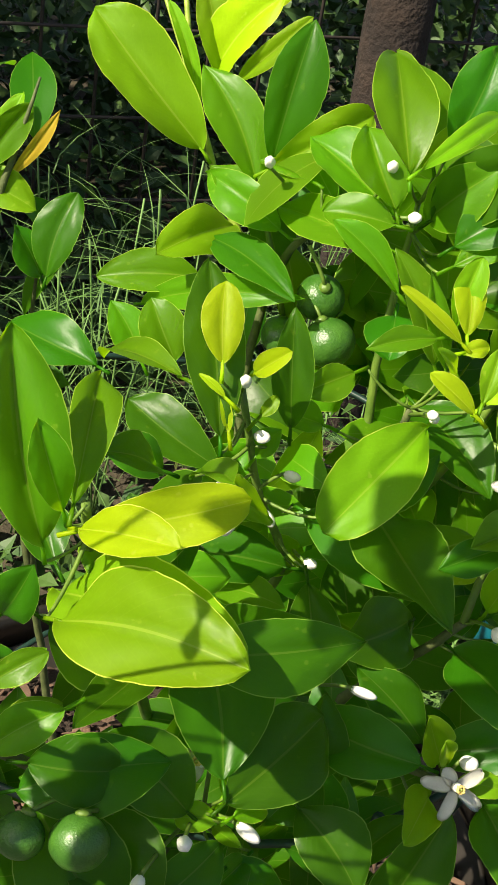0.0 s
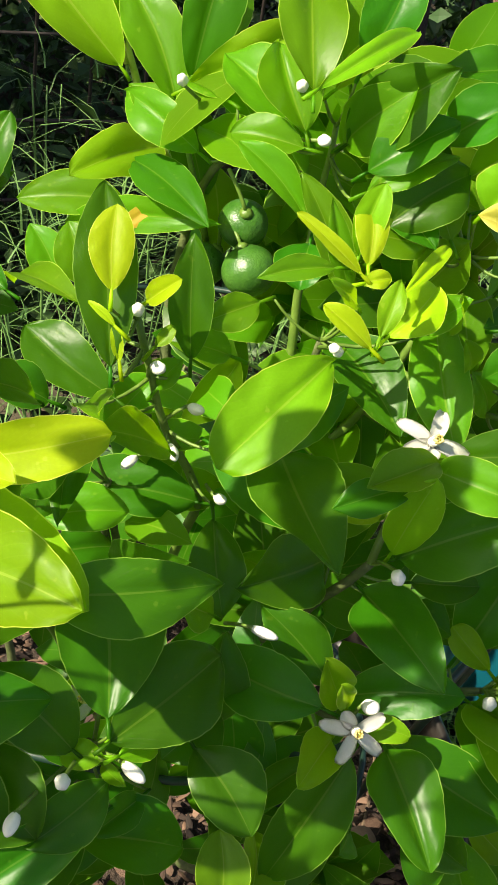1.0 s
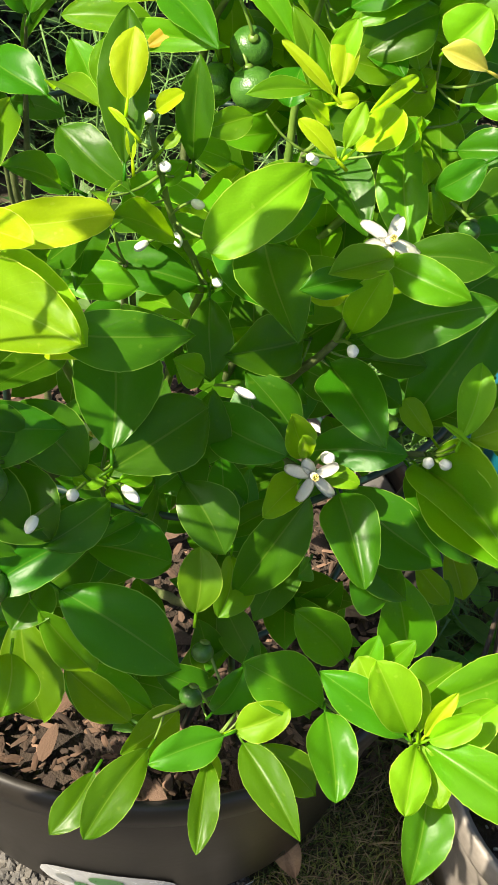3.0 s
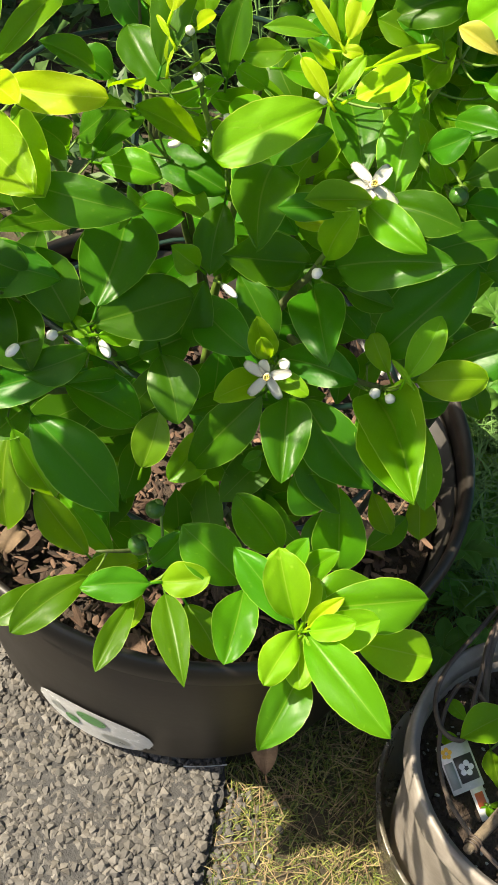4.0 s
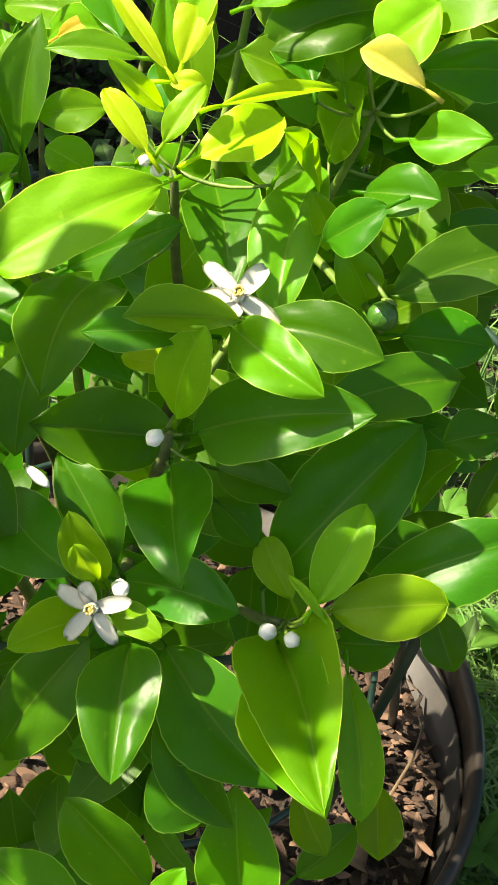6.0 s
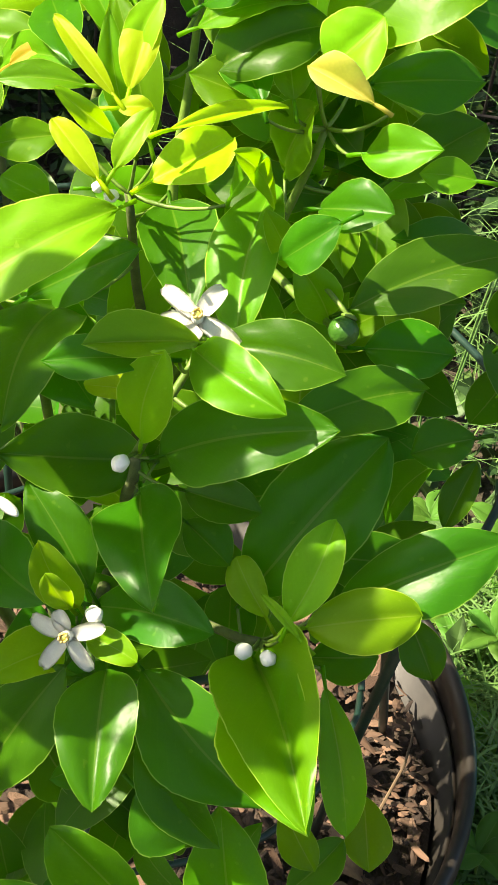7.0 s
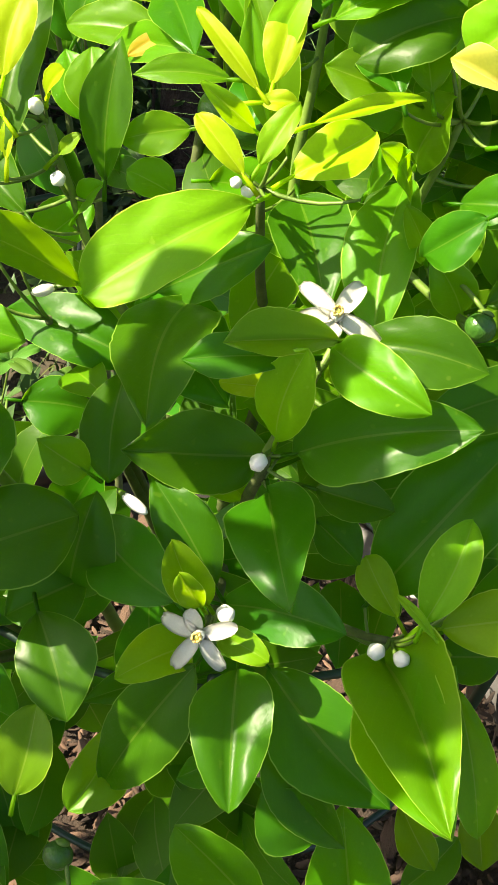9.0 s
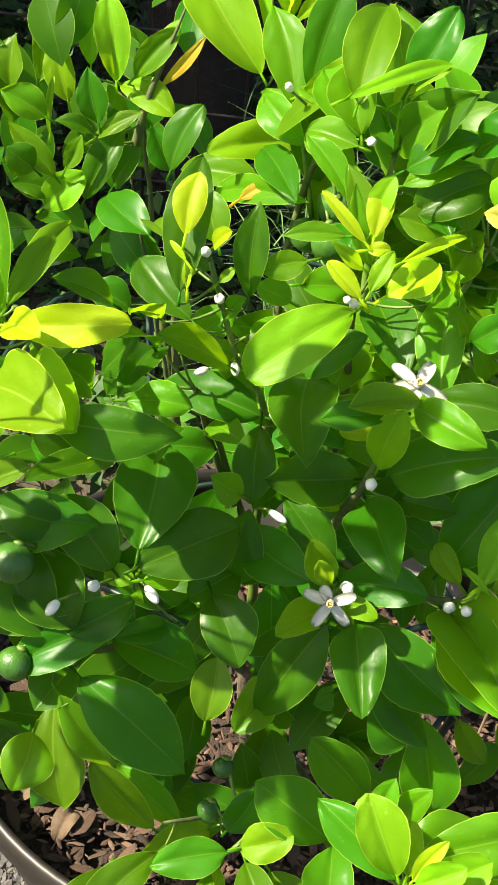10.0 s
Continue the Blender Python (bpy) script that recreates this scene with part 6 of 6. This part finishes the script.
def frond_spot(g):
    cx, cy = g.choice(((0.300, 0.270), (0.330, 0.215), (0.285, 0.330), (0.345, 0.300), (0.270, 0.130), (0.300, 0.160), (0.275, 0.060)))
    return Vector((cx + g.gauss(0, 0.022), cy + g.gauss(0, 0.022), g.uniform(0.0, 0.07)))


tagged(pydata("low_fern", *blades(1900, frond_spot, (0.018, 0.040), (0.0010, 0.0022), (0.8, 2.6), 59), FERN), "low bright green feathery fern beside the pot", "fern", kind="stuff")


def weed(seed):
    """A creeping weed: five toothed leaflets on one stalk."""
    rng = random.Random(seed)
    bm = bmesh.new()
    h = rng.uniform(0.04, 0.09)
    top = Vector((rng.uniform(-0.02, 0.02), rng.uniform(-0.02, 0.02), h))
    tube(bm, arc(Vector((0, 0, -0.012)), top, Vector((0.006, 0, 0)), 5), [0.0012] * 6, 6)
    root = tagged(finish("weed", bm, STEM_GREEN), "creeping weed with five dark green leaflets", "weed", "weeds beside the pot")
    for k in range(5):
        size = rng.uniform(0.030, 0.044)
        ob = part("leaflet", leaf_shape(size, size * 0.55, 8, 16, seed * 7 + k), WEED, root)
        ob.matrix_basis = Matrix.Translation(top) @ Euler((radians(rng.uniform(-6, 22)), 0, radians(72 * k + rng.uniform(-14, 14)))).to_matrix().to_4x4()
    return root


kinds = [weed(k + 1) for k in range(4)]
spots = [(0.262, 0.045), (0.295, 0.040), (0.318, 0.098), (0.285, 0.145), (0.340, 0.180), (0.262, 0.180), (0.350, 0.070), (0.300, -0.020), (0.272, 0.230), (0.318, 0.250), (0.275, 0.020), (0.262, -0.055), (0.300, 0.075), (0.262, 0.110), (0.315, 0.140), (0.330, 0.015), (0.285, 0.200), (0.262, 0.265), (0.300, 0.300), (0.240, 0.330), (0.330, 0.350), (0.275, 0.400), (0.230, 0.440), (0.320, 0.450), (-0.02, 0.42), (-0.10, 0.50), (0.06, 0.46), (0.15, 0.40), (-0.20, 0.56), (-0.28, 0.48), (0.12, 0.55), (-0.05, 0.60), (0.37, 0.02)]
rng = random.Random(61)
for k, (x, y) in enumerate(spots):
    m = Matrix.Translation((x, y, 0)) @ Matrix.Rotation(rng.uniform(0, 6.28), 4, "Z")
    if k < 4:
        kinds[k].matrix_basis = m
    else:
        copy_thing(kinds[k % 4], m)

# ---- cane, fence, trees ----
cane = tagged(finish("bare_cane", bmesh.new(), CANE), "bare brown cane with small knots", "cane")
bm = bmesh.new()
pts = [Vector((0.49, 0.42, 0.0)), Vector((0.455, 0.385, 0.26)), Vector((0.397, 0.35, 0.453)), Vector((0.352, 0.35, 0.539)), Vector((0.322, 0.35, 0.603)), Vector((0.30, 0.35, 0.66))]
tube(bm, pts, [0.0052, 0.0046, 0.0040, 0.0036, 0.0034, 0.003], 8)
for p in pts[2:5]:
    tube(bm, [p, p + Vector((-0.006, -0.004, 0.006)), p + Vector((-0.012, -0.006, 0.010))], [0.0034, 0.0028, 0.0010], 7)
bm.to_mesh(cane.data)
bm.free()

fence = tagged(new("wire_fence"), "rusty dark welded wire garden fence", "fence")
up_wire, cross_wire = bmesh.new(), bmesh.new()
tube(up_wire, [Vector((0, 0, -0.02)), Vector((0.002, 0.001, 0.6)), Vector((0, 0, 1.2))], [0.0022] * 3, 6)
tube(cross_wire, [Vector((-1.7, 0, 0)), Vector((0, 0.002, 0.002)), Vector((1.9, 0, 0))], [0.0022] * 3, 6)
first = part("wire", up_wire, RUST, fence)
first.location = (-1.6, 0.95, 0)
for k in range(1, 50):
    ob = new("wire", first.data)
    ob.parent, ob.location = fence, (-1.6 + 0.066 * k, 0.95, 0)
second = part("cross_wire", cross_wire, RUST, fence)
second.location = (0, 0.947, 0.02)
for k in range(1, 11):
    ob = new("cross_wire", second.data)
    ob.parent, ob.location = fence, (0, 0.947, 0.02 + 0.108 * k)


def clump(name, count, place, size, mat, parent, seed):
    """Many small leaves, each a folded diamond."""
    rng = random.Random(seed)
    verts, faces = [], []
    for _ in range(count):
        at = place(rng)
        turn = Euler((rng.uniform(-1.2, 1.2), rng.uniform(-1.2, 1.2), rng.uniform(0, 6.28))).to_matrix()
        s = rng.uniform(*size)
        n = len(verts)
        for p in ((0, -0.5, 0), (0.26, -0.05, 0.06), (0, 0.5, -0.08), (-0.26, -0.05, 0.06), (0, 0, 0)):
            verts.append(at + turn @ (Vector(p) * s))
        faces += [[n, n + 1, n + 4], [n + 1, n + 2, n + 4], [n + 2, n + 3, n + 4], [n + 3, n, n + 4]]
    ob = pydata(name, verts, faces, mat, parent)
    ob["kind"] = "stuff"
    return ob


def tree(x, y, radius, height, lean, seed, crown_at):
    root = tagged(new("tree"), "rough barked tree shading the fence", "tree")
    root.location = (x, y, 0)
    rng = random.Random(seed)
    bm = bmesh.new()
    rings = []
    for i in range(40):
        s = i / 39
        r = radius * (1.25 - 0.6 * s + 0.35 * max(0, 0.1 - s) * 10)
        row = []
        for k in range(40):
            a = 2 * math.pi * k / 40
            ridge = 1 + 0.10 * noise.noise((math.cos(a) * 5, math.sin(a) * 5, s * 16 + seed)) + 0.07 * noise.noise((math.cos(a) * 14, math.sin(a) * 14, s * 30 + seed))
            row.append(bm.verts.new((lean[0] * s + r * ridge * math.cos(a), lean[1] * s + r * ridge * math.sin(a), -0.03 + height * s)))
        rings.append(row)
    for low, high in zip(rings, rings[1:]):
        for k in range(40):
            bm.faces.new((low[k], low[(k + 1) % 40], high[(k + 1) % 40], high[k]))
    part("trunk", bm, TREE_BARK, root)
    top = Vector((lean[0], lean[1], height - 0.05))
    centres = []
    for k in range(7):
        end = Vector(crown_at) + Vector((rng.uniform(-0.9, 0.9), rng.uniform(-0.35, 0.9), rng.uniform(-0.3, 0.5)))
        limb = bmesh.new()
        tube(limb, arc(top, end, Vector((0, 0, 0.12)), 6), [radius * 0.5 * (1 - 0.8 * j / 6) for j in range(7)], 8)
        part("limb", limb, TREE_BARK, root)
        centres.append(end)
    # the crown hangs out of view, added to hold the background in shade
    clump("crown", 2600, lambda g: (lambda c: c + Vector((g.gauss(0, 0.26), g.gauss(0, 0.22), g.gauss(0, 0.16))))(g.choice(centres)), (0.06, 0.13), HEDGE, root, seed + 9)
    return root


tree(0.415, 0.78, 0.036, 1.7, (0.12, 0.35, 0), 71, (0.0, 0.75, 2.1))
tree(-0.135, 1.02, 0.060, 1.7, (-0.10, 0.25, 0), 72, (0.0, 0.75, 2.1))
# two more trees, unseen, added for the shade of their crowns
tree(-1.10, 1.30, 0.070, 1.8, (0.05, 0.2, 0), 73, (0.0, 0.75, 2.2))
tree(1.25, 1.45, 0.060, 1.8, (0.0, 0.2, 0), 74, (0.0, 0.7, 2.2))


def hedge_spot(g):
    x = g.uniform(-2.6, 2.8)
    return Vector((x, 1.25 + 0.5 * g.random() + 0.12 * math.sin(3 * x), abs(g.gauss(0, 0.55))))


tagged(clump("hedge", 20000, hedge_spot, (0.022, 0.052), HEDGE, None, 81), "dark shaded hedge behind the wire fence", "hedge", kind="stuff")
# this tall hedge stands out of view, added to keep sun off the background
tagged(clump("side_hedge", 6800, lambda g: Vector((g.uniform(-1.55, -0.85), g.uniform(0.55, 2.4), 1.75 * g.random() ** 0.8)), (0.05, 0.11), HEDGE, None, 83), "unseen leafy hedge added to shade the ground by the fence", "hedge", kind="stuff")
tagged(clump("undergrowth", 9000, lambda g: Vector((g.uniform(-1.2, 1.3), g.uniform(0.78, 2.4), abs(g.gauss(0, 0.09)) + 0.004)), (0.02, 0.05), HEDGE, None, 82), "low dark undergrowth along the fence", "shrub", kind="stuff")


def creeper_spot(g):
    while True:
        x, y = g.uniform(-0.9, 0.85), g.uniform(0.24, 1.3)
        if math.hypot(x, y) > 0.27 and math.hypot(x - 0.465, y - 0.185) > 0.16:
            return Vector((x, y, 0.012 + 0.07 * g.random() ** 2))


tagged(clump("ground_creeper", 5200, creeper_spot, (0.020, 0.046), HEDGE, None, 84), "low dark green creeping leaves covering the ground behind the pots", "ground cover", kind="stuff")
